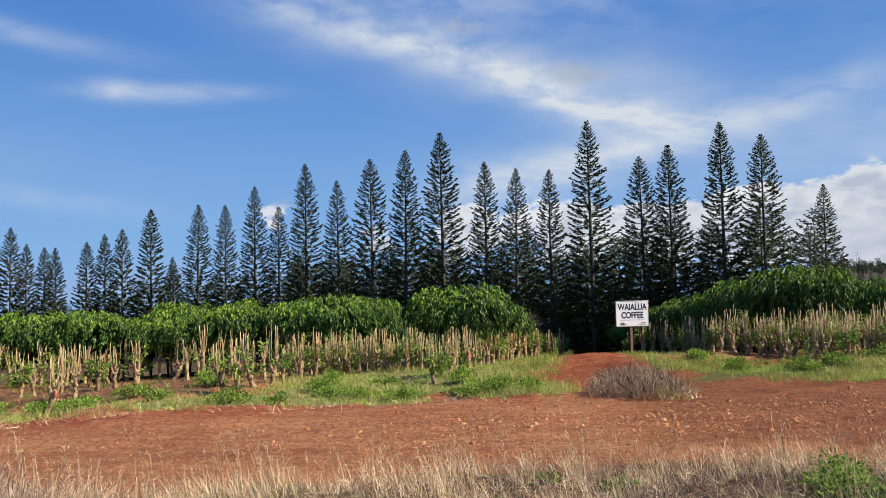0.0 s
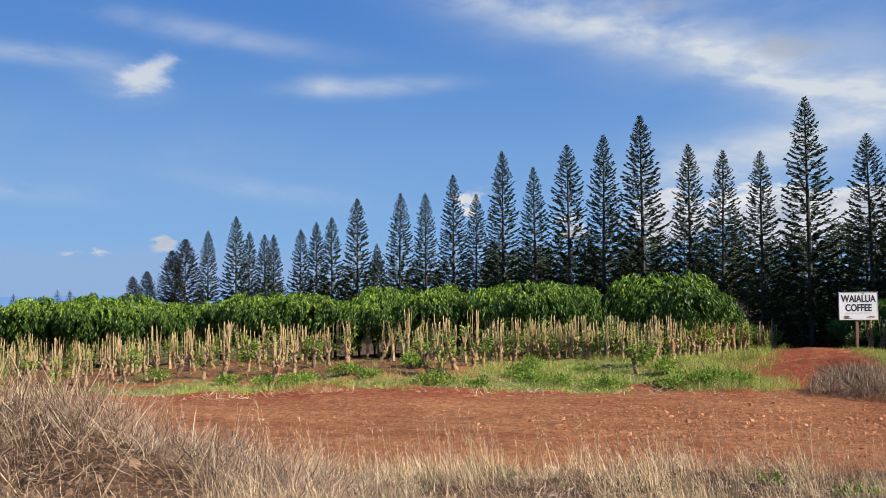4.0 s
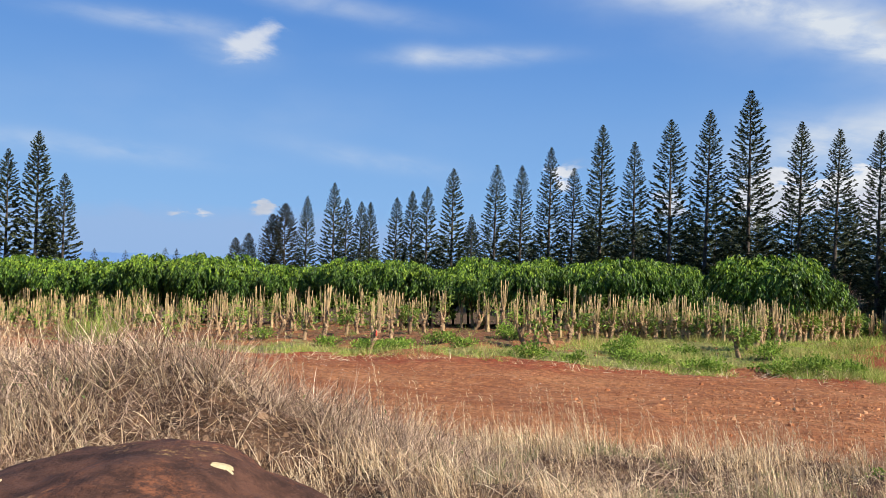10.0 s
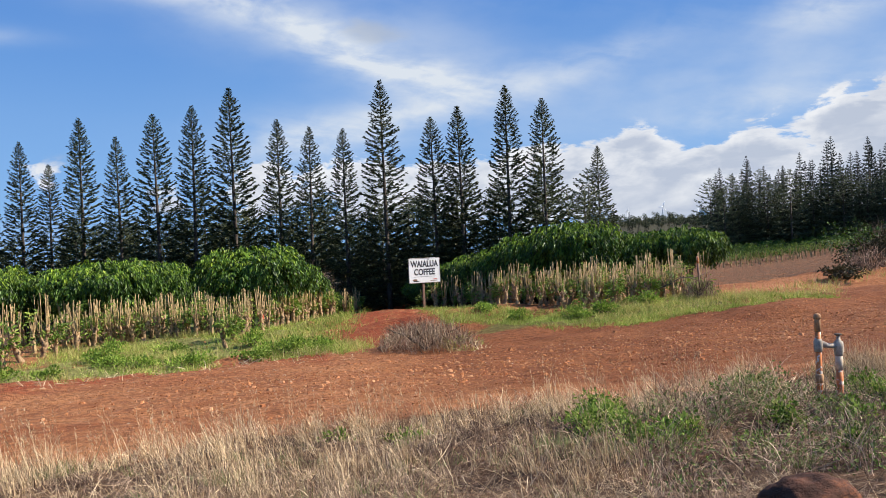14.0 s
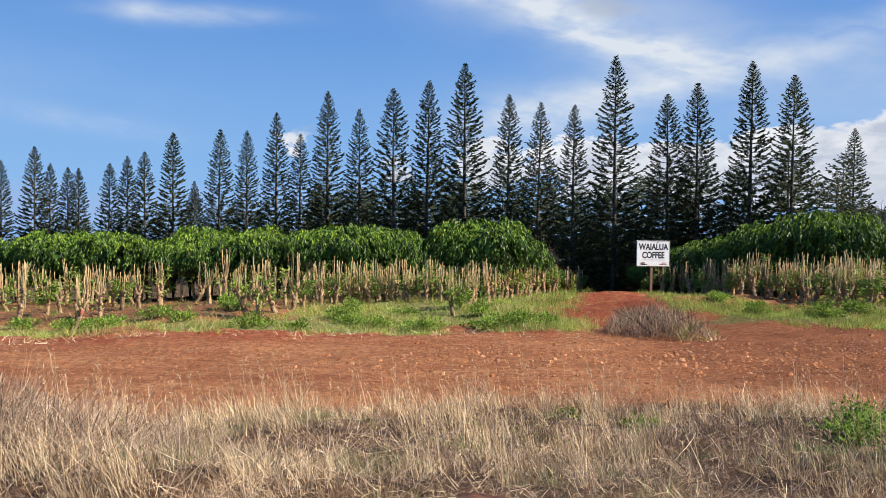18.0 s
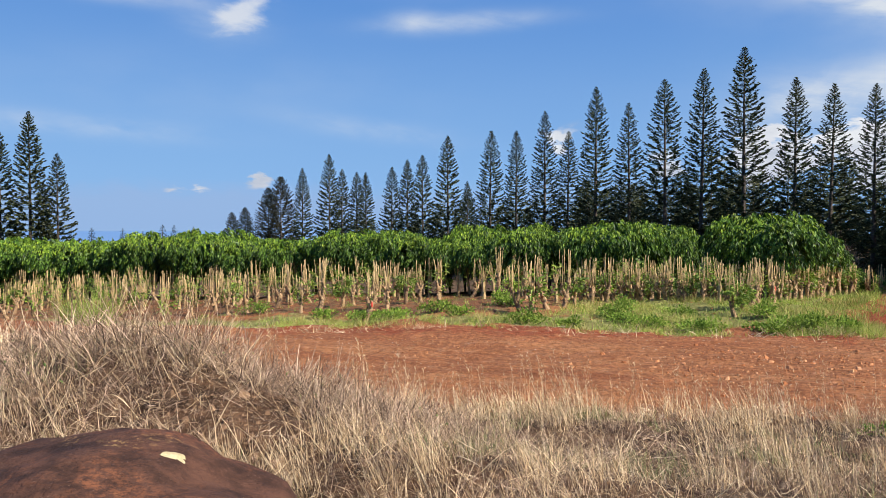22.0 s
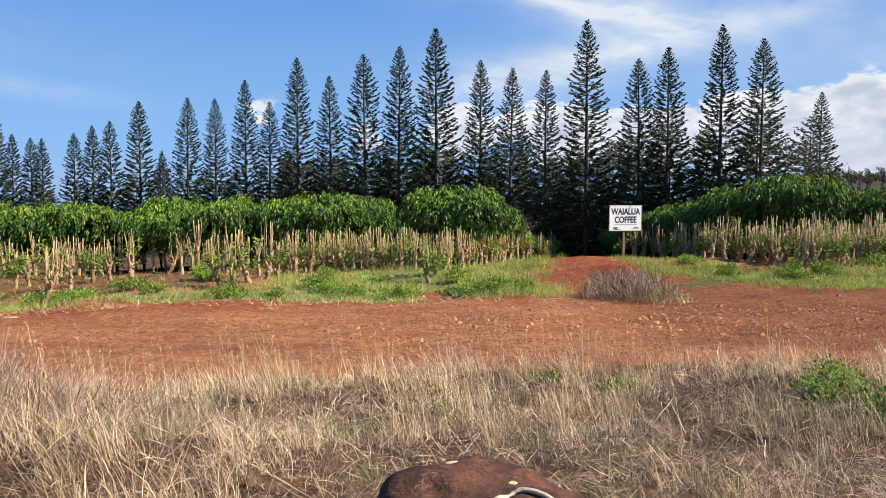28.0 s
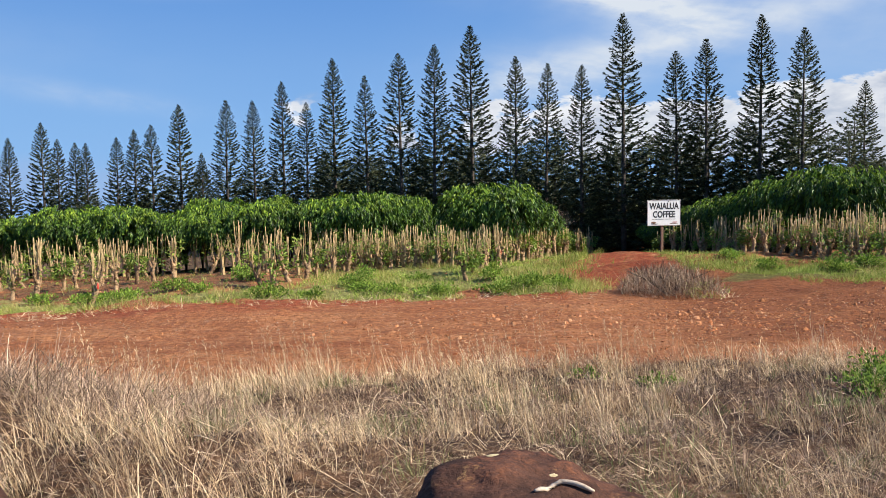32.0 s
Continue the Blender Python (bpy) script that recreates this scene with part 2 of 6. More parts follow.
def surface_material(name, dark, light, scale, rough=0.8, relief=0.4, depth=0.01, metal=0.0, spots=None, coords="Object", spec=0.4):
    """A mottled solid surface: two scales of tone, fine relief, optional flecks of another colour."""
    m, n, bsdf, out = material(name)
    place = n.add("ShaderNodeTexCoord").outputs[coords]
    big, fine = n.noise(place, scale, 5.0, 0.6), n.noise(place, scale * 7, 4.0, 0.6)
    fac = n.span(n.math("ADD", n.math("MULTIPLY", big, 0.65), n.math("MULTIPLY", fine, 0.35)), 0.34, 0.66)
    col = n.mix(fac, dark, light)
    if spots:
        colour, size, lo, hi = spots
        col = n.mix(n.span(n.noise(place, size, 5.0, 0.65, 0.4), lo, hi), col, colour)
    own = n.span(n.add("ShaderNodeObjectInfo").outputs["Random"], 0.0, 1.0, 0.85, 1.12, smooth=False)
    n.link(n.mix(1.0, col, own, "MULTIPLY"), bsdf.inputs["Base Color"])
    bsdf.inputs["Roughness"].default_value, bsdf.inputs["Metallic"].default_value = rough, metal
    bsdf.inputs["Specular IOR Level"].default_value = spec
    bump(n, bsdf, fine, relief, depth)
    return m


# coffee leaves: darker for the hedge body, brighter copy paints sunlit tops
M_LEAF = blade_material("coffee_leaf", [(0.014, 0.032, 0.006), (0.04, 0.088, 0.011), (0.08, 0.155, 0.017), (0.15, 0.24, 0.027)], 0.45, 0.08, 0.25)
M_LEAF_TOPLIT = blade_material("toplit_coffee_leaf", [(0.1, 0.175, 0.014), (0.18, 0.28, 0.024), (0.29, 0.385, 0.04)], 0.5, 0.22, 0.2)
M_SPROUT = blade_material("sprout_leaf", [(0.09, 0.15, 0.02), (0.19, 0.28, 0.04), (0.33, 0.4, 0.07)], 0.45, 0.3)
M_NEEDLE = blade_material("pine_needles", [(0.013, 0.021, 0.012), (0.036, 0.052, 0.024), (0.08, 0.096, 0.038), (0.15, 0.152, 0.062)], 0.6, 0.1)
# lighter needle copy: light painted into the shaded young pines
M_NEEDLE_LIT = blade_material("lit_needles", [(0.025, 0.036, 0.02), (0.062, 0.08, 0.04), (0.115, 0.135, 0.065), (0.18, 0.19, 0.095)], 0.6, 0.15)
# darkened needle copy: self-shadow of the dense stand put into the colour
M_NEEDLE_SHADED = blade_material("shaded_needles", [(0.008, 0.014, 0.008), (0.018, 0.027, 0.013), (0.034, 0.043, 0.018)], 0.7, 0.05)
M_NEEDLE_WARM = blade_material("bronze_needles", [(0.03, 0.03, 0.014), (0.05, 0.045, 0.018), (0.08, 0.065, 0.028)], 0.6, 0.12)
M_GRASS = blade_material("green_grass", [(0.12, 0.18, 0.025), (0.25, 0.34, 0.055), (0.4, 0.48, 0.1), (0.56, 0.52, 0.19)], 0.6, 0.4, 0.15)
M_DULL_GRASS = blade_material("dull_grass", [(0.07, 0.095, 0.028), (0.15, 0.19, 0.06), (0.26, 0.28, 0.11), (0.4, 0.36, 0.18)], 0.6, 0.25, 0.15)
M_YELLOW_GRASS = blade_material("yellow_grass", [(0.26, 0.27, 0.06), (0.44, 0.38, 0.11), (0.56, 0.46, 0.18)], 0.6, 0.3)
M_WEED = blade_material("weed_leaf", [(0.08, 0.15, 0.02), (0.21, 0.32, 0.042), (0.38, 0.49, 0.09)], 0.55, 0.4, 0.15)
M_SAGE = blade_material("sage_leaf", [(0.07, 0.11, 0.025), (0.15, 0.22, 0.05), (0.28, 0.34, 0.1)], 0.7, 0.2)
M_STRAW = blade_material("dry_straw", [(0.15, 0.085, 0.042), (0.46, 0.31, 0.165), (0.74, 0.54, 0.315), (0.93, 0.75, 0.48)], 0.6, 0.1)
M_TWIG = blade_material("grey_brush", [(0.06, 0.035, 0.021), (0.2, 0.12, 0.076), (0.43, 0.285, 0.185), (0.72, 0.52, 0.36)], 0.7, 0.05)
M_DUFF = blade_material("dark_litter", [(0.035, 0.019, 0.01), (0.085, 0.048, 0.025), (0.16, 0.095, 0.048), (0.32, 0.205, 0.11)], 0.85, 0.05)
M_DARK_TWIG = blade_material("dark_brush", [(0.06, 0.036, 0.02), (0.15, 0.097, 0.06), (0.26, 0.178, 0.115), (0.37, 0.27, 0.18)], 0.8, 0.05)
M_GREY_TWIG = blade_material("grey_thorn", [(0.08, 0.05, 0.03), (0.19, 0.128, 0.078), (0.33, 0.235, 0.148), (0.5, 0.38, 0.25)], 0.8, 0.05)
M_WEED_DEEP = blade_material("verge_weed_leaf", [(0.045, 0.09, 0.014), (0.15, 0.235, 0.034), (0.33, 0.43, 0.085)], 0.55, 0.35, 0.15)
M_BARK = surface_material("pine_bark", (0.035, 0.028, 0.022), (0.11, 0.085, 0.065), 3.0, 0.9, 0.6, 0.03)
M_STUMP = surface_material("coffee_bark", (0.27, 0.16, 0.08), (0.54, 0.36, 0.19), 8.0, 0.9, 0.9, 0.03, spots=((0.09, 0.058, 0.04), 9.0, 0.48, 0.66))
M_STICK = surface_material("cut_stem", (0.36, 0.235, 0.105), (0.64, 0.46, 0.22), 9.0, 0.8, 0.4, 0.008)
M_STEM = surface_material("brown_stem", (0.06, 0.045, 0.03), (0.13, 0.1, 0.07), 9.0, 0.85, 0.4, 0.01)
M_LICHEN = surface_material("pale_lichen", (0.36, 0.28, 0.14), (0.56, 0.46, 0.26), 20.0, 0.9, 0.5, 0.004)
M_ROOT = surface_material("bleached_root", (0.4, 0.3, 0.2), (0.62, 0.5, 0.37), 14.0, 0.75, 0.4, 0.004)
M_CLOD = blade_material("red_clod", [(0.28, 0.1, 0.04), (0.39, 0.155, 0.062), (0.46, 0.2, 0.085), (0.53, 0.28, 0.14)], 0.95, 0.0, 0.15)
M_SOILCLOD = blade_material("brown_clod", [(0.09, 0.05, 0.028), (0.18, 0.105, 0.06), (0.27, 0.165, 0.095)], 0.95, 0.0, 0.15)
M_PEBBLE = blade_material("pale_pebble", [(0.26, 0.13, 0.07), (0.45, 0.29, 0.18), (0.62, 0.47, 0.34)], 0.9, 0.0, 0.15)
M_SIGN = surface_material("painted_board", (0.7, 0.7, 0.67), (0.84, 0.84, 0.81), 2.5, 0.6, 0.1, 0.002, spots=((0.5, 0.47, 0.42), 6.0, 0.66, 0.8))
M_INK = surface_material("black_paint", (0.012, 0.012, 0.014), (0.03, 0.03, 0.032), 8.0, 0.6, 0.1, 0.001)
M_BROWNINK = surface_material("brown_paint", (0.14, 0.08, 0.05), (0.22, 0.13, 0.08), 8.0, 0.6, 0.1, 0.001)
M_REDINK = surface_material("red_paint", (0.45, 0.04, 0.025), (0.6, 0.07, 0.04), 8.0, 0.6, 0.1, 0.001)
M_POST = surface_material("weathered_post", (0.12, 0.07, 0.045), (0.25, 0.15, 0.1), 6.0, 0.9, 0.5, 0.01)
M_PIPE = surface_material("orange_painted_pipe", (0.4, 0.1, 0.025), (0.62, 0.2, 0.05), 9.0, 0.6, 0.4, 0.004, spots=((0.62, 0.52, 0.42), 12.0, 0.52, 0.6))
M_BAREPIPE = surface_material("rusted_pipe", (0.32, 0.15, 0.06), (0.52, 0.3, 0.16), 9.0, 0.85, 0.5, 0.004)
M_GALV = surface_material("weathered_grey_metal", (0.24, 0.2, 0.16), (0.52, 0.45, 0.36), 12.0, 0.85, 0.5, 0.004, spots=((0.3, 0.15, 0.07), 16.0, 0.55, 0.68), spec=0.2)
M_WHITE = surface_material("white_painted_steel", (0.68, 0.69, 0.7), (0.8, 0.8, 0.8), 3.0, 0.5, 0.1, 0.002)


def rock_material():
    """Weathered lava: dull brown crust, rusty and ochre mottling in patches, scattered pits."""
    m, n, bsdf, out = material("lava_boulder")
    place = n.add("ShaderNodeTexCoord").outputs["Object"]
    broad, mid, fine, tiny = n.noise(place, 2.4, 5.0, 0.6), n.noise(place, 9.0, 6.0, 0.65), n.noise(place, 42.0, 5.0, 0.7), n.noise(place, 150.0, 3.0, 0.6)
    col = n.mix(n.span(mid, 0.32, 0.68), (0.038, 0.019, 0.013), (0.105, 0.048, 0.03))
    rust = n.math("MULTIPLY", n.span(broad, 0.44, 0.6), n.span(fine, 0.42, 0.62))
    col = n.mix(n.math("MULTIPLY", rust, 0.8), col, (0.21, 0.078, 0.036))
    ochre = n.math("MULTIPLY", n.span(n.noise(place, 3.4, 4.0, 0.6, 0.6), 0.55, 0.66), n.span(fine, 0.5, 0.66))
    col = n.mix(n.math("MULTIPLY", ochre, 0.75), col, (0.42, 0.25, 0.1))
    col = n.mix(n.span(tiny, 0.6, 0.75, 0.0, 0.5), col, (0.2, 0.12, 0.085))
    col = n.mix(n.span(tiny, 0.42, 0.28, 0.0, 0.7), col, (0.02, 0.01, 0.007))
    n.link(col, bsdf.inputs["Base Color"])
    bsdf.inputs["Roughness"].default_value, bsdf.inputs["Specular IOR Level"].default_value = 0.92, 0.15
    pit = n.math("MULTIPLY", n.span(n.noise(place, 60.0, 2.0, 0.5), 0.36, 0.5), 0.5)
    bump(n, bsdf, n.math("ADD", n.math("ADD", n.math("MULTIPLY", mid, 1.2), n.math("MULTIPLY", fine, 0.6)), n.math("MULTIPLY", pit, 0.35)), 0.6, 0.016)
    return m


M_ROCK = rock_material()


def water_material():
    m, n, bsdf, out = material("sea")
    place = n.add("ShaderNodeNewGeometry").outputs["Position"]
    swell = n.noise(place, 0.02, 5.0, 0.6)
    n.link(n.mix(swell, (0.1, 0.2, 0.36), (0.14, 0.25, 0.42)), bsdf.inputs["Base Color"])
    bsdf.inputs["Roughness"].default_value = 0.6
    bump(n, bsdf, swell, 0.3, 2.0)
    return m


def ground_material():
    """Red earth; browner, littered soil on the verge, the same dark tone painted as shade under hedges, pines and
    stumps; stones, tracks and damp patches at several scales.
    """
    m, n, bsdf, out = material("earth")
    place = n.add("ShaderNodeNewGeometry").outputs["Position"]
    soil_and_shade = n.add("ShaderNodeAttribute", attribute_name="verge").outputs["Fac"]
    turf = n.add("ShaderNodeAttribute", attribute_name="turf").outputs["Fac"]
    broad, mid, fine = n.noise(place, 0.35, 5.0, 0.6), n.noise(place, 2.6, 5.0, 0.65), n.noise(place, 28.0, 4.0, 0.65)
    along = n.add("ShaderNodeMapping")
    n.link(place, along.inputs["Vector"])
    along.inputs["Scale"].default_value = (0.16, 1.5, 1.0)
    lanes = n.noise(along.outputs[0], 1.2, 4.0, 0.55)
    red = n.mix(n.span(n.math("ADD", n.math("MULTIPLY", broad, 0.5), n.math("MULTIPLY", lanes, 0.5)), 0.34, 0.66), (0.25, 0.084, 0.031), (0.4, 0.17, 0.068))
    red = n.mix(n.span(mid, 0.35, 0.8, 0.0, 0.7), red, (0.3, 0.122, 0.054))
    thin = n.add("ShaderNodeMapping")
    n.link(place, thin.inputs["Vector"])
    thin.inputs["Scale"].default_value = (1.5, 2.1, 1.0)
    ruts = n.noise(thin.outputs[0], 1.6, 5.0, 0.65)
    red = n.mix(n.span(ruts, 0.52, 0.68, 0.0, 0.5), red, (0.41, 0.205, 0.105))
    red = n.mix(n.span(ruts, 0.44, 0.3, 0.0, 0.4), red, (0.19, 0.058, 0.024))
    fresh = n.math("MULTIPLY", n.add("ShaderNodeAttribute", attribute_name="fresh").outputs["Fac"], n.span(mid, 0.35, 0.55))
    red = n.mix(fresh, red, (0.27, 0.062, 0.024))
    red = n.mix(n.span(fine, 0.55, 0.75, 0.0, 0.7), red, (0.39, 0.195, 0.105))
    red = n.mix(n.span(fine, 0.42, 0.25, 0.0, 0.65), red, (0.1, 0.036, 0.02))
    soil = n.mix(n.span(mid, 0.3, 0.7), (0.045, 0.023, 0.012), (0.14, 0.074, 0.038))
    soil = n.mix(n.span(fine, 0.52, 0.7), soil, (0.26, 0.18, 0.115))
    mat = n.mix(n.span(mid, 0.3, 0.7), (0.12, 0.15, 0.035), (0.27, 0.26, 0.085))
    afar = n.span(n.add("ShaderNodeAttribute", attribute_name="afar").outputs["Fac"], 0.0, 1.0)
    mat = n.mix(afar, mat, n.mix(n.span(broad, 0.35, 0.65), (0.012, 0.026, 0.014), (0.03, 0.046, 0.022)))
    edge = n.math("ADD", soil_and_shade, n.math("MULTIPLY", n.math("SUBTRACT", mid, 0.5), 0.7))
    green_edge = n.math("ADD", turf, n.math("MULTIPLY", n.math("SUBTRACT", mid, 0.5), 0.9))
    col = n.mix(n.span(edge, 0.35, 0.65), red, soil)
    col = n.mix(n.span(green_edge, 0.4, 0.7, 0.0, 0.9), col, mat)
    grain = n.noise(place, 9.0, 5.0, 0.7)
    col = n.mix(1.0, col, n.span(grain, 0.3, 0.72, 0.58, 1.28), "MULTIPLY")
    # colour multiplied down where the mask rises, with a noisy edge
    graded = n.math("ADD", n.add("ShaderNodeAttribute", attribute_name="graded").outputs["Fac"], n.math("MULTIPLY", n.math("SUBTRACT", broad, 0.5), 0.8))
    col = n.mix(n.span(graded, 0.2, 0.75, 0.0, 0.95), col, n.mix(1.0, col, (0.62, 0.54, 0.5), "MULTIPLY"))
    n.link(col, bsdf.inputs["Base Color"])
    bsdf.inputs["Roughness"].default_value = 0.95
    bsdf.inputs["Specular IOR Level"].default_value = 0.15
    bump(n, bsdf, n.math("ADD", n.math("MULTIPLY", grain, 0.9), n.math("MULTIPLY", fine, 0.35)), 1.0, 0.075)
    return m


M_EARTH, M_SEA = ground_material(), water_material()


# ---- building helpers ----
def mesh_of(name, verts, faces, mat, smooth=False):
    """A mesh from arrays of points and of triangles or quads."""
    verts, faces = np.asarray(verts, np.float32), np.asarray(faces, np.int32)
    me = bpy.data.meshes.new(name)
    count, sides = faces.shape
    me.vertices.add(len(verts))
    me.vertices.foreach_set("co", verts.ravel())
    me.loops.add(count * sides)
    me.loops.foreach_set("vertex_index", faces.ravel())
    me.polygons.add(count)
    me.polygons.foreach_set("loop_start", np.arange(0, count * sides, sides, dtype=np.int32))
    me.polygons.foreach_set("use_smooth", np.full(count, smooth))
    me.update(calc_edges=True)
    me.materials.append(mat)
    return me


def part(name, data, mat, parent=None, label=""):
    """Links a bmesh or a mesh as one object under a thing or a part."""
    if isinstance(data, bmesh.types.BMesh):
        me = bpy.data.meshes.new(name)
        data.to_mesh(me)
        data.free()
        me.materials.append(mat)
    else:
        me = data
    ob = new(name, me)
    ob.parent = parent
    return tagged(ob, label=label)


def thing(name, label, category, group="", place=(0, 0, 0)):
    ob = tagged(new(name), label, category, group)
    ob.location = place
    ob.empty_display_size = 0.2
    return ob


def stuff(name, verts, faces, mat, label, category):
    return tagged(new(name, mesh_of(name, verts, faces, mat)), label, category, kind="stuff")


def step(v, lo, hi):
    s = np.clip((np.asarray(v, float) - lo) / (hi - lo), 0, 1)
    return s * s * (3 - 2 * s)


rough_rng = np.random.default_rng(5)
WAVES = [(rough_rng.uniform(-1, 1, 2) * k, rough_rng.uniform(0, 6.28), a) for k, a in ((0.5, 0.05), (0.9, 0.035), (1.7, 0.022), (2.6, 0.018), (4.2, 0.012), (6.5, 0.008), (9.0, 0.006), (14.0, 0.004)) for _ in range(3)]


def wobble(x, y):
    return sum(a * np.sin(w[0] * x + w[1] * y + p) for w, p, a in WAVES)


def road_edges(x):
    """Near and far edge of the dirt road, along x."""
    return 11.3 + 0.25 * np.sin(0.7 * x) + 0.15 * np.sin(2.3 * x + 1), 17.3 + 0.1 * np.clip(x, -6, 30) + 0.3 * np.sin(0.6 * x + 2) + 0.2 * np.sin(1.9 * x)


def ragged(x):
    """How far the grass stands back from the far road edge."""
    return 0.95 + 0.55 * (1 - step(x, -2.0, 1.0)) + 0.9 * np.sin(1.15 * x + 0.8) * np.sin(0.47 * x + 2) + 0.3 * np.sin(3.1 * x + 1)


def land(x, y):
    """Height of the ground."""
    x, y = np.asarray(x, float), np.asarray(y, float)
    r = np.hypot(x, y)
    z = 0.02 * np.clip(x, -150, 150) - 0.035 * np.clip(-x - 8, 0, 26) * step(y, 16, 21)
    inland = step(x, 13, 26)
    z = z - 0.8 * step(y, 27, 40) * (1 - inland) - 1.1 * step(y, 29, 42) * inland * (1 - step(np.degrees(np.arctan2(x, np.maximum(y, 1e-6))), 34, 46)) * (1 - step(y, 66, 90))
    z = z + 0.86 * step(-y, -10.9, -4.2)
    z = z + 0.78 * np.exp(-(((x + 4.5) / 2.0) ** 2 + ((y - 5.4) / 1.2) ** 2)) + 0.5 * np.exp(-(((x + 7.5) / 2.2) ** 2 + ((y - 6.2) / 1.6) ** 2))
    z = z + (0.035 + 0.035 * np.sin(0.9 * x + 1)) * np.exp(-(((y - 17.6 - 0.1 * np.clip(x, -6, 30)) / 0.7) ** 2)) * (np.abs(x - 4.2) > 3.2) * (x < 16)
    bearing = np.degrees(np.arctan2(x, y))
    z = z - 86 * step(r, 130, 1000) * (1 - step(bearing, 8, 26))
    z = z + 19 * step(r, 280, 900) * step(bearing, 12, 27) * (1 - 0.25 * step(bearing, 60, 120))
    return z + wobble(x, y) * np.where(r < 60, 1.0 - 0.45 * step(y, 10.5, 11.5) * (1 - step(y, 17, 18.5)), 0.0)


def spaced(lo, hi, fine, far):
    """Grid lines: even between lo and hi, then ever wider out to far."""
    out, d = list(np.arange(lo, hi, fine)), fine
    up, down = hi, lo
    left, right = [], []
    while up < far:
        d *= 1.16
        up, down = up + d, down - d
        right.append(up)
        left.append(down)
    return np.array(left[::-1] + out + right)


def build_ground():
    gx, gy = spaced(-17, 19, 0.2, 4500), spaced(2, 26, 0.18, 4500)
    X, Y = np.meshgrid(gx, gy)
    Z = land(X, Y)
    near, far = road_edges(X)
    rng = np.random.default_rng(3)
    fine = (rng.random(X.shape) - 0.5) * 0.03 * ((Y > 2) & (Y < 30) & (np.abs(X) < 19))
    nx, ny = len(gx), len(gy)
    idx = np.arange(nx * ny).reshape(ny, nx)
    faces = np.stack([idx[:-1, :-1], idx[:-1, 1:], idx[1:, 1:], idx[1:, :-1]], -1).reshape(-1, 4)
    me = mesh_of("ground", np.stack([X, Y, Z + fine], -1).reshape(-1, 3), faces, M_EARTH, True)
    verge = me.attributes.new("verge", "FLOAT", "POINT")
    # besides real soil, strips under hedge, pines and left stumps paint shade
    verge.data.foreach_set("value", np.maximum.reduce([1 - step(Y, near - 1.5, near - 0.3), step(Y, 28.2, 29.5) * (np.abs(X - 3.6 - (Y - 20) * 0.2) > 2.2) * (1 - step(X, 15, 20)) * (Y < 80), 0.56 * step(X, 18, 20) * step(Y, 29.5, 31.5) * (Y < 120), 0.52 * step(Y, 20.2, 21.6) * (1 - step(Y, 28, 30)) * (1 - step(X, -6.5, -4.0))]).ravel().astype(np.float32))
    turf = me.attributes.new("turf", "FLOAT", "POINT")
    track = np.exp(-(((X - 3.2 - (Y - 18) * 0.2) / 2.3) ** 4))
    grown = step(Y, far + 0.1 + ragged(X), far + 1.2 + ragged(X)) * (1 - track) * (0.74 - 0.34 * step(Y, far + 3.2, far + 5.0) * (1 - np.exp(-((X + 0.5) / 4.2) ** 4)))
    grown = np.where(X > 4.5, grown * step(Y, 19.9, 21.0), grown)
    grown = np.maximum(np.where(X > 14, grown * 0.5, grown), 1.4 * step(np.hypot(X, Y), 75, 130))
    turf.data.foreach_set("value", grown.ravel().astype(np.float32))
    afar = me.attributes.new("afar", "FLOAT", "POINT")
    afar.data.foreach_set("value", step(np.hypot(X, Y), 130, 260).ravel().astype(np.float32))
    fresh = me.attributes.new("fresh", "FLOAT", "POINT")
    fresh.data.foreach_set("value", np.maximum(np.exp(-((Y - far - 1.0) / 0.9) ** 2) * (X < 2.0), np.exp(-(((X - 3.6 - (Y - 20) * 0.2) / 1.7) ** 4)) * step(Y, 19.5, 22)).ravel().astype(np.float32))
    # mask that darkens the road and its far edge towards the right
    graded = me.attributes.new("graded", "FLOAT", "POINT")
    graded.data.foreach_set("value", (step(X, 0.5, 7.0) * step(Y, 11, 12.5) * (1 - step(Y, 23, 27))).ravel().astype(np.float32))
    tagged(new("ground", me), "red volcanic earth with dirt road and littered verge", "ground", kind="structure")


build_ground()
sea = bmesh.new()
bmesh.ops.create_grid(sea, x_segments=8, y_segments=8, size=3400)
sea_ob = part("water", sea, M_SEA)
sea_ob.location = (-2200, 2200, -62)
tagged(sea_ob, "distant blue ocean under the horizon", "sea", kind="structure")


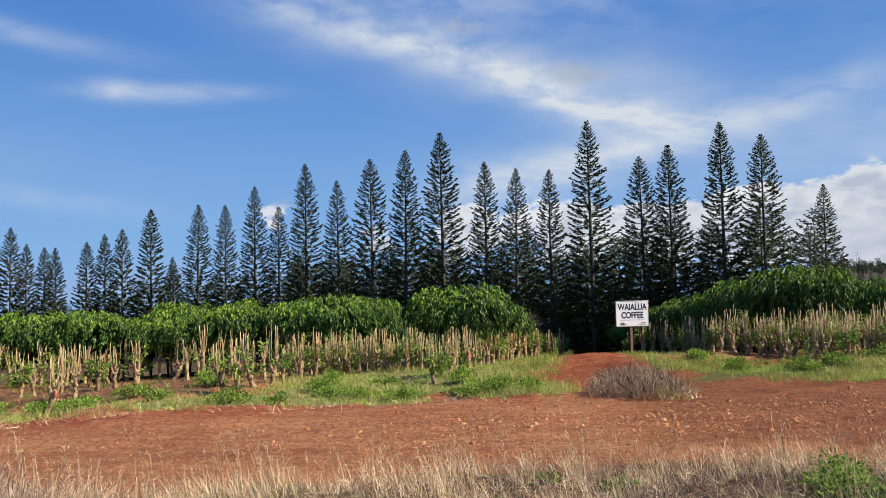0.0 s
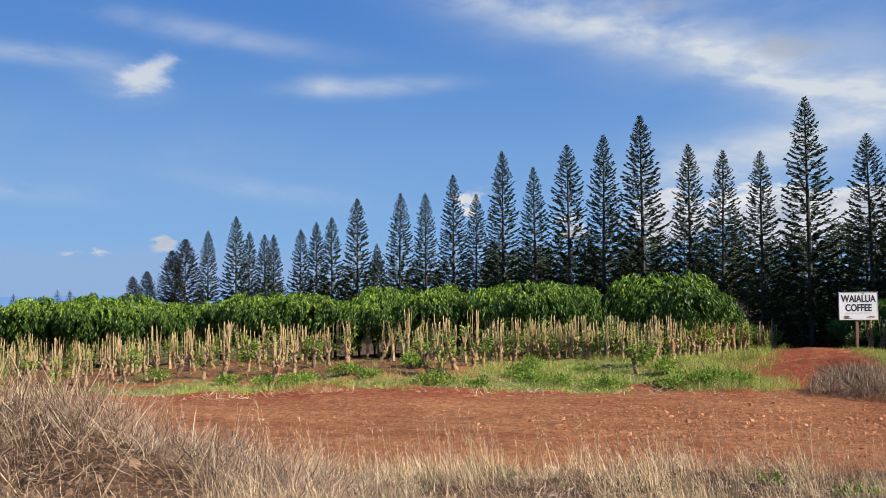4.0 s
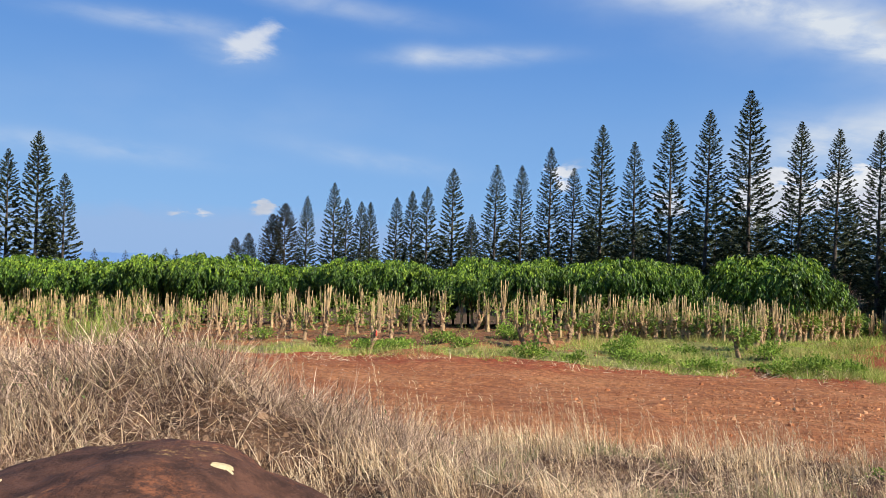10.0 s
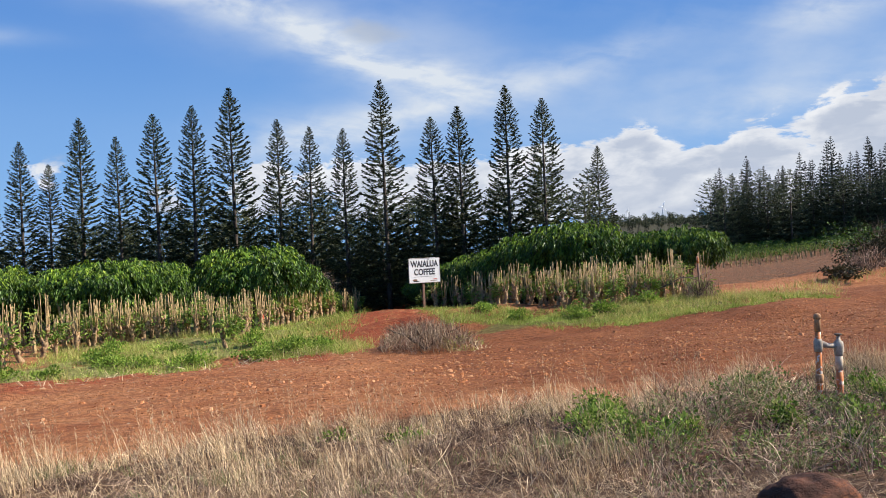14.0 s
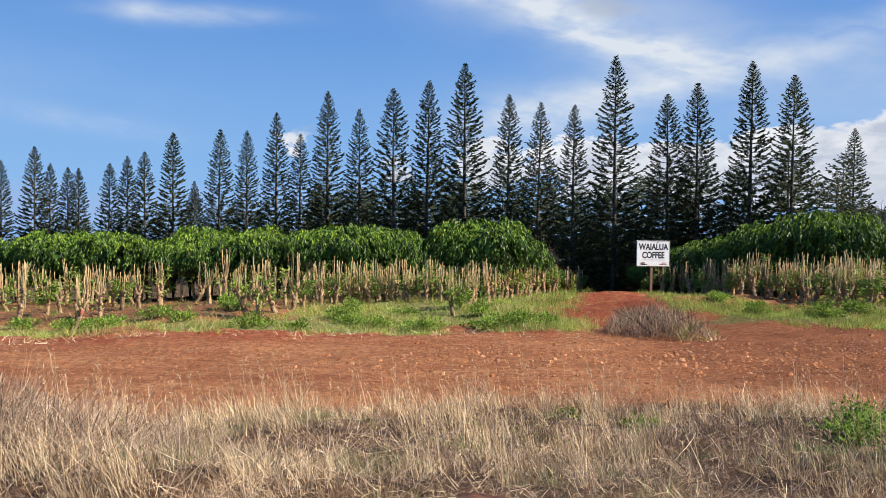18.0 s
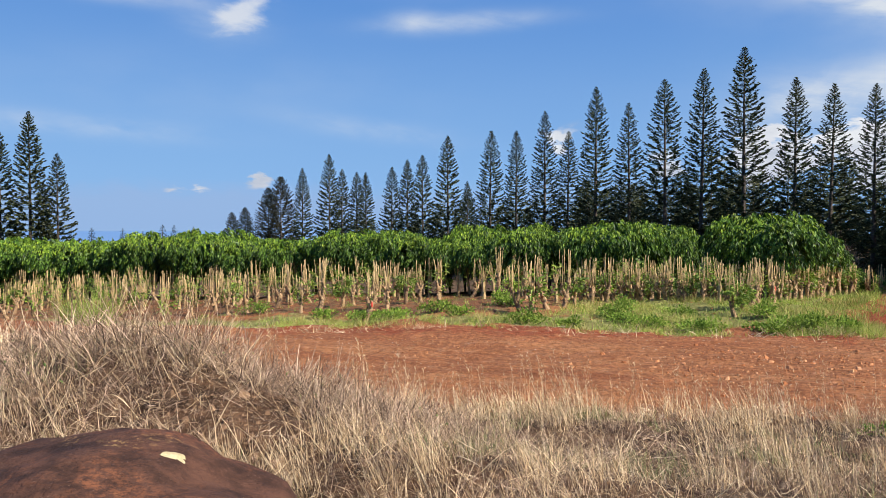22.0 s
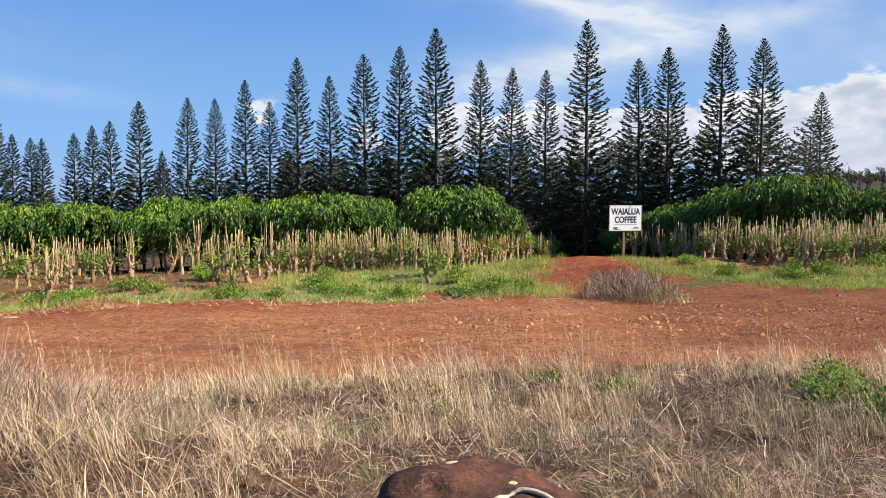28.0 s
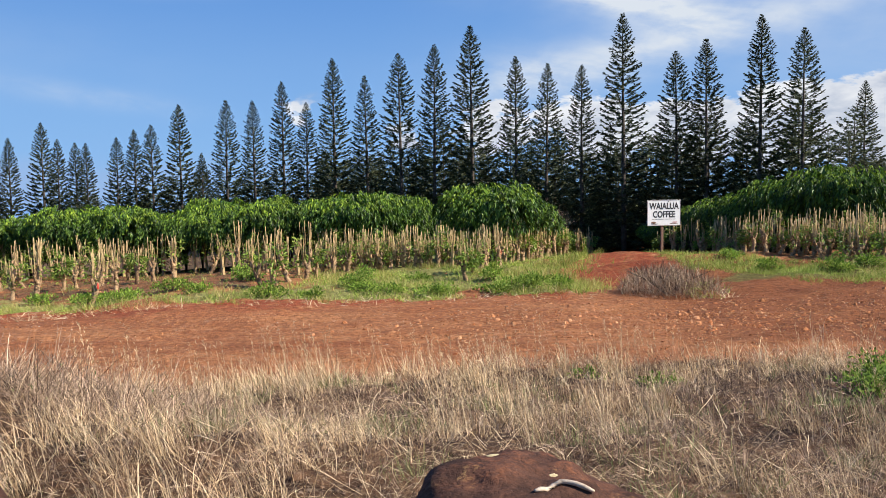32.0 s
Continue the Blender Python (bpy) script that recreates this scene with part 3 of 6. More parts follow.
# ---- thin pieces: blades and leaves as arrays ----
def blade_arrays(P, L, W, lean, amount, rng):
    """Thin bent stalks in three lengths. P: feet, L: lengths, W: widths, lean: headings, amount: 0 upright to 1 flat."""
    n = len(P)
    side = rng.uniform(0, 2 * np.pi, n)
    s = np.stack([np.cos(side), np.sin(side), 0.35 * rng.normal(size=n)], 1) * (W / 2)[:, None]
    tilt, turn, at, rows = 1.4 * amount, lean.copy(), P.copy(), [P - s, P + s]
    curl, swing = rng.uniform(-0.12, 0.42, n), rng.normal(0, 0.22, n)
    for k, (share, slim) in enumerate(((0.4, 0.85), (0.33, 0.6), (0.27, 0.0))):
        at = at + np.stack([np.cos(turn) * np.sin(tilt), np.sin(turn) * np.sin(tilt), np.cos(tilt)], 1) * (L * share)[:, None]
        rows += [at - s * slim, at + s * slim] if k < 2 else [at]
        tilt, turn = np.clip(tilt + curl, 0, 1.85), turn + swing
    V = np.stack(rows, 1).reshape(-1, 3)
    o = (np.arange(n) * 7)[:, None]
    F = np.stack([o + [0, 1, 3], o + [0, 3, 2], o + [2, 3, 5], o + [2, 5, 4], o + [4, 5, 6]], 1).reshape(-1, 3)
    return V, F


def leaf_arrays(P, D, L, W, rng, fold=0.25):
    """Pointed leaves from P along D, folded at the rib."""
    n = len(P)
    D = D / np.linalg.norm(D, axis=1, keepdims=True)
    r = rng.normal(size=(n, 3)) * 0.5 + [0, 0, 1]
    s = np.cross(D, r)
    s /= np.linalg.norm(s, axis=1, keepdims=True) + 1e-9
    up = np.cross(s, D)
    L, W = L[:, None], W[:, None]
    mid = P + D * L * 0.45
    V = np.stack([P, mid + s * W / 2 + up * W * fold, P + D * L - up * L * 0.08, mid - s * W / 2 + up * W * fold], 1).reshape(-1, 3)
    o = (np.arange(n) * 4)[:, None]
    return V, np.concatenate([o + [0, 1, 2], o + [0, 2, 3]], 0)


def tube_arrays(points, radii, sides=6, cap=True):
    """A tapered tube along a line of points."""
    points, radii = np.asarray(points, float), np.asarray(radii, float)
    t = np.gradient(points, axis=0)
    t /= np.linalg.norm(t, axis=1, keepdims=True) + 1e-9
    ref = np.array([1.0, 0.13, 0.07])
    a = np.cross(t, ref)
    a /= np.linalg.norm(a, axis=1, keepdims=True) + 1e-9
    b = np.cross(t, a)
    ang = np.arange(sides) * 2 * np.pi / sides
    ring = points[:, None] + radii[:, None, None] * (a[:, None] * np.cos(ang)[None, :, None] + b[:, None] * np.sin(ang)[None, :, None])
    V = ring.reshape(-1, 3)
    F = []
    for k in range(len(points) - 1):
        for j in range(sides):
            p, q = k * sides + j, k * sides + (j + 1) % sides
            F += [(p, q, q + sides), (p, q + sides, p + sides)]
    if cap:
        V = np.concatenate([V, points[:1], points[-1:]])
        e = len(points) * sides
        for j in range(sides):
            F.append((e, (j + 1) % sides, j))
            F.append((e + 1, e - sides + j, e - sides + (j + 1) % sides))
    return V, np.array(F)


def joined(pieces):
    V, F, o = [], [], 0
    for v, f in pieces:
        V.append(v)
        F.append(f + o)
        o += len(v)
    return np.concatenate(V), np.concatenate(F)


# ---- trees and shrubs ----
def pine_model(name, rng, H, R, bare, step_z, per, cords, mat, label, group, droop=0.0, thin=0.0, thick=1.0):
    """A columnar island pine: straight trunk, whorls of short up-curved boughs clothed in cord-like foliage."""
    tree = thing(name, label, "tree", group)
    zs = np.linspace(0, H, 12)
    sway = 0.006 * H * np.sin(zs / H * 2.5 + rng.uniform(0, 6))
    V, F = tube_arrays(np.stack([sway, sway * 0.6, zs - 0.15], 1), np.interp(zs, [0, H * 0.5, H], [0.013 * H, 0.0075 * H, 0.0012 * H]), 7)
    part("trunk", mesh_of("trunk", V, F, M_BARK, True), M_BARK, tree, "straight dark grey-brown trunk")
    P, D, L, W = [], [], [], []
    z, up = H * bare, np.array([0, 0, 1.0])
    while z < H - 0.04:
        t = (H - z) / H
        reach = R * np.interp(t, [0, 0.015, 0.05, 0.1, 0.25, 0.5, 0.75, 0.9, 1.0], [0.015, 0.06, 0.15, 0.27, 0.49, 0.75, 0.97, 1.0, 0.95])
        turn0 = rng.uniform(0, 6.28)
        lush = rng.uniform(0.75, 1.2)
        for k in range(per):
            if rng.random() < thin * (0.3 + t):
                continue
            a = turn0 + k * 6.283 / per + rng.normal(0, 0.14)
            ln = reach * rng.uniform(0.8, 1.08) * lush ** 0.4
            h = np.array([np.cos(a), np.sin(a), 0])
            rise = np.interp(t, [0, 0.1, 0.35, 0.7, 1], [0.75, 0.35, 0.06, -0.1, -0.2]) - droop + rng.normal(0, 0.05)
            n = max(5, int(cords * (0.3 + 0.7 * ln / R) * np.interp(t, [0.5, 0.75], [1.0, 1.25])))
            s = rng.uniform(0.2 if t > 0.2 else 0.05, 1.0, n) ** 0.65
            b0 = np.array([np.interp(z, zs, sway), np.interp(z, zs, sway) * 0.6, z + rng.normal(0, 0.03)])
            p = b0 + h * (ln * s)[:, None] + up * (ln * (rise * s + 0.28 * s ** 3))[:, None]
            side = rng.normal(0, 0.5, (n, 1)) * np.array([-h[1], h[0], 0])
            d = h * rng.uniform(0.3, 1.0, (n, 1)) + 1.3 * side + up * rng.uniform(-0.15, 0.5, (n, 1))
            size = np.interp(ln, [0.08, 0.35, 1.2], [0.06, 0.11, 0.19]) * (H / 11) ** 0.5
            P += [p, b0[None], (b0 + h * ln * 0.35 + up * ln * 0.35 * rise)[None]]
            D += [d, (h + up * rise)[None], (h + up * rise)[None]]
            L += [rng.uniform(0.7, 1.25, n) * size, np.array([ln * 0.55]), np.array([ln * 0.5])]
            W += [rng.uniform(0.7, 1.2, n) * size * 0.46 * thick * np.interp(t, [0.5, 0.75], [1.0, 1.45]), np.array([0.03]), np.array([0.025])]
        z += step_z * np.interp(t, [0, 0.1, 0.5, 1], [0.3, 0.6, 1.0, 0.9]) * rng.uniform(0.85, 1.15)
    part("crown", mesh_of("crown", *leaf_arrays(np.concatenate(P), np.concatenate(D), np.concatenate(L), np.concatenate(W), rng, 0.35), mat), mat, tree)
    return tree


def coffee_bush_model(rng, H, R, sprays=300, big=1.0, per=10):
    """A tall coffee bush: long branches arching over and hanging down, with leaves in pairs along them, on bare lower stems."""
    tree = thing("coffee_bush", "tall coffee bush with glossy drooping dark green leaves", "bush", "mature coffee hedge")
    stems = []
    for _ in range(5):
        a = rng.uniform(0, 6.28)
        q = np.linspace(0, 1, 5)
        stems.append(tube_arrays(np.stack([np.cos(a) * 0.4 * q ** 1.5, np.sin(a) * 0.4 * q ** 1.5, H * 0.9 * q - 0.08], 1), np.linspace(0.035, 0.012, 5), 5))
    part("stem", mesh_of("stem", *joined(stems), M_STEM, True), M_STEM, tree, "brown stems")
    a, z = rng.uniform(0, 6.283, sprays), rng.uniform(-0.8, 1.0, sprays)
    deep = np.where(rng.random(sprays) < 0.8, rng.uniform(0.9, 1.05, sprays), rng.uniform(0.5, 0.9, sprays))
    lump = 1 + 0.1 * np.sin(3 * a + rng.uniform(0, 6)) + 0.08 * np.sin(5 * a + 4 * z + rng.uniform(0, 6))
    hub_a, hub_z = rng.uniform(0, 6.283, 34), rng.uniform(-0.7, 0.95, 34)
    flat_r = np.sqrt(1 - z * z)
    hub_r = np.sqrt(1 - hub_z ** 2)
    close = (flat_r[:, None] * hub_r * np.cos(a[:, None] - hub_a) + z[:, None] * hub_z).max(1)
    lump = lump * (0.8 + 0.27 * np.clip((close - 0.8) / 0.2, 0, 1) ** 0.6)
    h = np.sqrt(1 - np.clip(z, -0.8, 1) ** 2) ** 0.7 * (1 - 0.42 * np.clip(-z, 0, 1)) * lump * deep * R
    root = np.stack([h * np.cos(a), h * np.sin(a), H * (0.7 + np.where(z > 0, 0.27, 0.3) * z * lump * deep)], 1)
    # each spray leaves the canopy outward, then bends down
    w = np.tile(np.linspace(0, 1, per), sprays)
    a2, z2 = np.repeat(a + rng.normal(0, 0.35, sprays), per), np.repeat(z, per)
    span = np.repeat(rng.uniform(0.24, 0.45, sprays), per) * big ** 0.5
    out = np.stack([np.cos(a2), np.sin(a2), np.zeros(len(a2))], 1)
    P = np.repeat(root, per, 0) + out * (span * (0.8 * w - 0.35 * w * w) - span * 0.3)[:, None]
    P[:, 2] += span * (0.25 * w - 0.85 * w * w) + rng.normal(0, 0.02, len(w))
    flank = np.where(np.arange(len(w)) % 2 == 0, 1.0, -1.0)[:, None] * np.stack([-np.sin(a2), np.cos(a2), np.zeros(len(a2))], 1)
    D = out * rng.uniform(0.15, 0.7, (len(w), 1)) + flank * rng.uniform(0.25, 0.75, (len(w), 1)) + rng.normal(0, 0.12, (len(w), 3))
    D[:, 2] -= rng.uniform(0.35, 1.1, len(w)) + 0.4 * w
    L = rng.uniform(0.1, 0.165, len(w)) * big
    core = rng.normal(0, 1, (160, 3))
    core *= rng.random((160, 1)) ** 0.4 / np.linalg.norm(core, axis=1, keepdims=True)
    P = np.concatenate([P, core * [0.66 * R, 0.66 * R, 0.17 * H] + [0, 0, 0.72 * H]])
    D, L, z2 = np.concatenate([D, rng.normal(0, 1, (160, 3))]), np.concatenate([L, rng.uniform(0.32, 0.5, 160)]), np.concatenate([z2, np.zeros(160)])
    # half of the upper leaves take the brighter colour as painted sunlight
    fresh = (z2 > 0.45) & (rng.random(len(P)) < 0.5)
    for name, take, mat in (("crown", ~fresh, M_LEAF), ("new_growth", fresh, M_LEAF_TOPLIT)):
        part(name, mesh_of(name, *leaf_arrays(P[take], D[take], L[take], L[take] * rng.uniform(0.36, 0.48, take.sum()), rng), mat), mat, tree, "lighter yellow-green leaves painting the sunlit top" if name != "crown" else "")["kind"] = "stuff"
    return tree


def stump_model(rng, sticks, height, leaves, lean=0.0, tag=False):
    """A stumped coffee tree: knotty trunk, cut upright stems and a little regrowth."""
    st = thing("coffee_stump", "cut back coffee stump with bare tan upright stems", "stump", "pruned coffee stumps")
    hz = height * rng.uniform(0.3, 0.42)
    q = np.linspace(0, 1, 8)
    bend = rng.uniform(0, 6.28)
    line = np.stack([np.cos(bend) * (lean * q + 0.03 * np.sin(q * 3)), np.sin(bend) * (lean * q + 0.03 * np.sin(q * 3)), hz * q - 0.06], 1)
    rad = np.array([0.11, 0.088, 0.078, 0.074, 0.076, 0.08, 0.084, 0.07]) * rng.uniform(0.66, 0.92) * rng.uniform(0.88, 1.14, 8)
    pieces = [tube_arrays(line, rad, 9)]
    arms = []
    count = int(rng.integers(2, 4))
    for k in range(count):  # thick cut-back arms spreading like a goblet
        a = bend + k * 6.283 / count + rng.normal(0, 0.4)
        reach, top = rng.uniform(0.07, 0.17), height * rng.uniform(0.44, 0.56)
        w = np.linspace(0, 1, 5)
        arm = line[-2] + np.stack([np.cos(a) * reach * w ** 0.7, np.sin(a) * reach * w ** 0.7, (top - line[-2][2]) * w], 1)
        pieces.append(tube_arrays(arm, np.array([0.06, 0.046, 0.04, 0.044, 0.028]) * rng.uniform(0.75, 1.1), 7))
        arms.append(arm)
    for _ in range(7):
        c = (line[rng.integers(3, 8)] if rng.random() < 0.5 else arms[rng.integers(count)][rng.integers(1, 5)]) + rng.normal(0, 0.05, 3)
        b = bmesh.new()
        bmesh.ops.create_icosphere(b, subdivisions=1, radius=rng.uniform(0.028, 0.05))
        pieces.append((np.array([v.co for v in b.verts]) * rng.uniform(0.7, 1.2, 3) * [1, 1, 1.5] + c, np.array([[v.index for v in f.verts] for f in b.faces])))
        b.free()
    V, F = joined(pieces)
    part("trunk", mesh_of("trunk", V + rng.normal(0, 0.009, V.shape), F, M_STUMP, True), M_STUMP, st, "knotty pale brown trunk")
    for k in range(sticks):
        arm = arms[k % count]
        a = rng.uniform(0, 6.28)
        out = rng.uniform(0.0, 0.1)
        z1 = height * rng.uniform(0.72, 1.08)
        w = np.linspace(0, 1, 4)
        base = arm[rng.integers(2, 5)] + [np.cos(a) * 0.025, np.sin(a) * 0.025, -0.02]
        pts = base + np.stack([np.cos(a) * out * w ** 0.6, np.sin(a) * out * w ** 0.6, (z1 - base[2]) * w], 1) + rng.normal(0, 0.006, (4, 3))
        r = rng.uniform(0.0055, 0.0105)
        part("cut_stem", mesh_of("cut_stem", *tube_arrays(pts, [r * 1.4, r * 1.1, r, r * 0.9], 6), M_STICK, True), M_STICK, st)
    if tag:
        V, F = tube_arrays(np.array([line[-1] + [0.02, -0.09, z] for z in (0.02, 0.09, 0.17)]), [0.025, 0.03, 0.02], 5)
        part("marker_tape", mesh_of("marker_tape", V, F, M_REDINK), M_REDINK, st, "red marker tape")
    if leaves:
        n = leaves
        hub = rng.integers(0, 5, n)
        a, rr, zz = (rng.uniform(0, 6.28, 5)[hub] + rng.normal(0, 0.5, n)), rng.uniform(0.03, 0.26, n), hz * 0.8 + (rng.uniform(0, 1, 5)[hub] ** 1.4 + rng.normal(0, 0.1, n)) * (height - hz) * 0.85
        P = np.stack([np.cos(a) * rr, np.sin(a) * rr, zz], 1)
        D = np.stack([np.cos(a), np.sin(a), rng.uniform(-0.9, 0.5, n)], 1)
        L = rng.uniform(0.09, 0.17, n)
        part("regrowth", mesh_of("regrowth", *leaf_arrays(P, D, L, L * 0.42, rng), M_SPROUT), M_SPROUT, st, "fresh green regrowth")["kind"] = "stuff"
    return st


class Planter:
    """Stands a model on the ground the first time it is asked for, and copies of it after that."""

    def __init__(self, models):
        self.models, self.used = models, set()

    def plant(self, k, x, y, turn, scale=1.0, tall=1.0, sink=0.04):
        model = self.models[k % len(self.models)]
        made = model if model not in self.used else copy_thing(model, pose(0, 0, 0))
        self.used.add(model)
        made.matrix_basis = pose(x, y, float(land(x, y)) - sink, 0, 0, turn) @ Matrix.Diagonal((scale, scale, scale * tall, 1))
        return made


# ---- row of tall pines behind the coffee ----
pine_rng = np.random.default_rng(11)
PINE = "tall slender island pine with whorled dark green boughs"
pines = Planter([
    pine_model("pine_tree", pine_rng, 11.0, 1.6, 0.03, 0.27, 7, 46, M_NEEDLE, PINE, "pine windbreak"),
    pine_model("pine_tree", pine_rng, 11.0, 1.5, 0.04, 0.27, 7, 42, M_NEEDLE, PINE, "pine windbreak", thin=0.08),
    pine_model("pine_tree", pine_rng, 11.0, 1.75, 0.05, 0.31, 7, 50, M_NEEDLE, PINE, "pine windbreak", thin=0.12),
    pine_model("pine_tree", pine_rng, 11.0, 1.7, 0.03, 0.3, 8, 42, M_NEEDLE, PINE, "pine windbreak", droop=0.1),
    pine_model("pine_tree", pine_rng, 11.0, 1.45, 0.04, 0.26, 7, 44, M_NEEDLE, PINE, "pine windbreak", thin=0.05),
    pine_model("pine_tree", pine_rng, 11.0, 1.55, 0.03, 0.31, 7, 46, M_NEEDLE, PINE, "pine windbreak", thick=1.5),
    pine_model("pine_tree", pine_rng, 11.0, 1.7, 0.03, 0.33, 7, 46, M_NEEDLE, PINE, "pine windbreak", thin=0.04, thick=1.5),
])
# distance along each sight line follows one straight planting line; x, y, top height
ROW = [(-46.9, 80.5, 8.3), (-40.9, 75.9, 9.3), (-38.4, 74.0, 7.6), (-35.8, 72.1, 7.1), (-34.3, 70.9, 7.0), (-30.1, 67.7, 7.2), (-27.8, 65.9, 7.7),
       (-25.6, 64.2, 7.9), (-22.5, 62.0, 9.2), (-20.2, 60.1, 5.4), (-17.7, 58.3, 9.1), (-15.2, 56.4, 8.8), (-12.7, 54.5, 9.8), (-10.8, 53.0, 8.2),
       (-8.7, 51.5, 10.8), (-6.4, 49.7, 9.4), (-4.2, 48.0, 10.4), (-2.1, 46.4, 10.6), (0.0, 44.8, 11.3), (2.4, 43.0, 9.3), (3.9, 41.9, 8.7),
       (5.5, 40.6, 8.4), (7.3, 39.3, 10.6), (9.4, 37.7, 8.5), (10.5, 36.9, 8.9), (12.4, 35.4, 9.6), (13.8, 34.4, 8.8), (25.0, 52.4, 8.9)]
KIND = [5, 6, 5, 6, 5, 6, 5, 6, 6, 5, 0, 4, 1, 3, 4, 1, 2, 4, 0, 4, 1, 4, 1, 2, 0, 4, 2, 3]
pick = random.Random(4)
for k, (x, y, top) in enumerate(ROW):
    high = top - float(land(x, y)) + 0.24
    pines.plant(KIND[k], x, y, pick.uniform(0, 360), high / 11.0, 1.0, 0.05)
# lower trees standing among and behind the row
back = Planter([
    pine_model("young_pine", pine_rng, 5.5, 1.8, 0.02, 0.38, 8, 26, M_NEEDLE_LIT, "bushy young pine in the shade of the row", "young pines", droop=0.12, thick=1.95),
    pine_model("young_pine", pine_rng, 6.0, 1.9, 0.02, 0.42, 8, 26, M_NEEDLE_LIT, "bushy young pine in the shade of the row", "young pines", droop=0.16, thick=1.95),
])
for k in range(62):
    s = -0.16 + 1.2 * (k % 31) / 30
    x, y = 7.2 - 48.2 * s + pick.uniform(-0.8, 0.8) + 0.9 + 0.9 * (k // 31), 39.3 + 36.7 * s + pick.uniform(-0.6, 0.6) + 1.6 + 1.6 * (k // 31)
    back.plant(k, x, y, pick.uniform(0, 360), pick.uniform(0.8, 1.2) * (0.85 if s > 0.6 else 1.0), pick.uniform(0.85, 1.1))
for x, y, s in ((15.5, 35.8, 0.95), (17.0, 37.2, 0.85), (12.6, 37.6, 1.1), (9.8, 39.8, 1.0), (14.2, 36.4, 1.05), (18.8, 39.5, 0.8), (11.2, 38.6, 1.05)):
    back.plant(pick.randrange(2), x, y, pick.uniform(0, 360), s)
# bronze-tinted broad pines at the far end of the row, small far ones and the group to the side
bronze = Planter([pine_model("bronze_pine", pine_rng, 9.0, 2.3, 0.02, 0.26, 9, 60, M_NEEDLE_WARM, "broad bronze-tinted pine at the end of the row", "bronze pines")])
for x, y, top in ((-52.4, 84.8, 7.9), (-54.4, 85.2, 6.6), (-58.6, 86.4, 4.2), (-61.0, 87.0, 3.6)):
    bronze.plant(0, x, y, pick.uniform(0, 360), (top - float(land(x, y))) / 9.0, 1.0, 0.05)
for x, y, top, k in ((-45.7, 41.9, 9.9, 5), (-44.5, 43.2, 7.1, 6), (-47.6, 41.2, 8.6, 5), (-49.4, 40.5, 7.6, 6), (-51.5, 39.8, 8.9, 5), (-54.0, 38.8, 7.8, 6), (-57.0, 38.0, 8.6, 5), (-46.2, 43.6, 5.2, 6), (-50.8, 42.2, 6.0, 5)):
    pines.plant(k, x, y, pick.uniform(0, 360), (top - float(land(x, y))) / 11.0, 1.0, 0.05)
# needle colour carries the stand's painted shade
small = Planter([pine_model("distant_pine", pine_rng, 10.0, 1.25, 0.02, 0.46, 6, 20, M_NEEDLE_SHADED, "small distant dark pine", "distant pines", thick=2.6)])
for az_deg, el_deg, d in ((42.1, -0.5, 210), (40.9, -0.7, 230), (39.6, -0.25, 200), (38.9, -0.28, 215), (37.6, -0.38, 220), (34.0, 0.1, 160), (44.0, -0.45, 240), (50.0, -0.2, 230), (53.0, 0.2, 220)):
    x, y = -math.sin(radians(az_deg)) * d, math.cos(radians(az_deg)) * d
    small.plant(0, x, y, pick.uniform(0, 360), 1.8 * max(0.2, (2.4 + d * math.tan(radians(el_deg)) - float(land(x, y))) / 10.0), 0.56)


def hill_tree_model(rng):
    t = thing("hill_tree", "far rounded dark green tree on the hill", "tree", "trees on the hill")
    part("trunk", mesh_of("trunk", *tube_arrays([(0, 0, -0.5), (0.1, 0, 3), (0, 0.1, 6)], [0.3, 0.24, 0.1], 6), M_BARK, True), M_BARK, t)
    hubs = rng.normal(0, 1, (9, 3)) * [2.2, 2.2, 1.2] + [0, 0, 5.2]
    ball = rng.normal(0, 1, (420, 3))
    ball *= rng.random((420, 1)) ** 0.3 / np.linalg.norm(ball, axis=1, keepdims=True)
    P = hubs[rng.integers(0, 9, 420)] + ball * [2.2, 2.2, 1.7]
    P[:, 2] = np.clip(P[:, 2], 0.4, None)
    L = rng.uniform(0.7, 1.3, 420)
    part("crown", mesh_of("crown", *leaf_arrays(P, ball + rng.normal(0, 0.4, (420, 3)), L, L * 0.6, rng), M_NEEDLE), M_NEEDLE, t)
    return t


# dense dark stand on the rise to the right
stand_rng = random.Random(9)
for k in range(108):
    a = 33.2 + (k % 36) * 0.55 + stand_rng.uniform(-0.2, 0.2)
    d = 112 + (k // 36) * 6 + stand_rng.uniform(-3, 3) - max(0, a - 38) * 1.5
    e = 3.7 + 0.12 * (a - 33) + stand_rng.uniform(-0.9, 1.0) + (1.2 if k % 9 == 4 else 0) - (k // 36) * 0.3
    x, y = math.sin(radians(a)) * d, math.cos(radians(a)) * d
    small.plant(0, x, y, stand_rng.uniform(0, 360), (2.4 + d * math.tan(radians(e)) - float(land(x, y))) / 10.0 * 1.0, 1.0)
for k in range(34):
    a, d = 33.0 + k * 0.58, 104 + stand_rng.uniform(-3, 3)
    small.plant(0, math.sin(radians(a)) * d, math.cos(radians(a)) * d, stand_rng.uniform(0, 360), stand_rng.uniform(0.4, 0.65) * (1 + 0.03 * k / 2), 0.9)
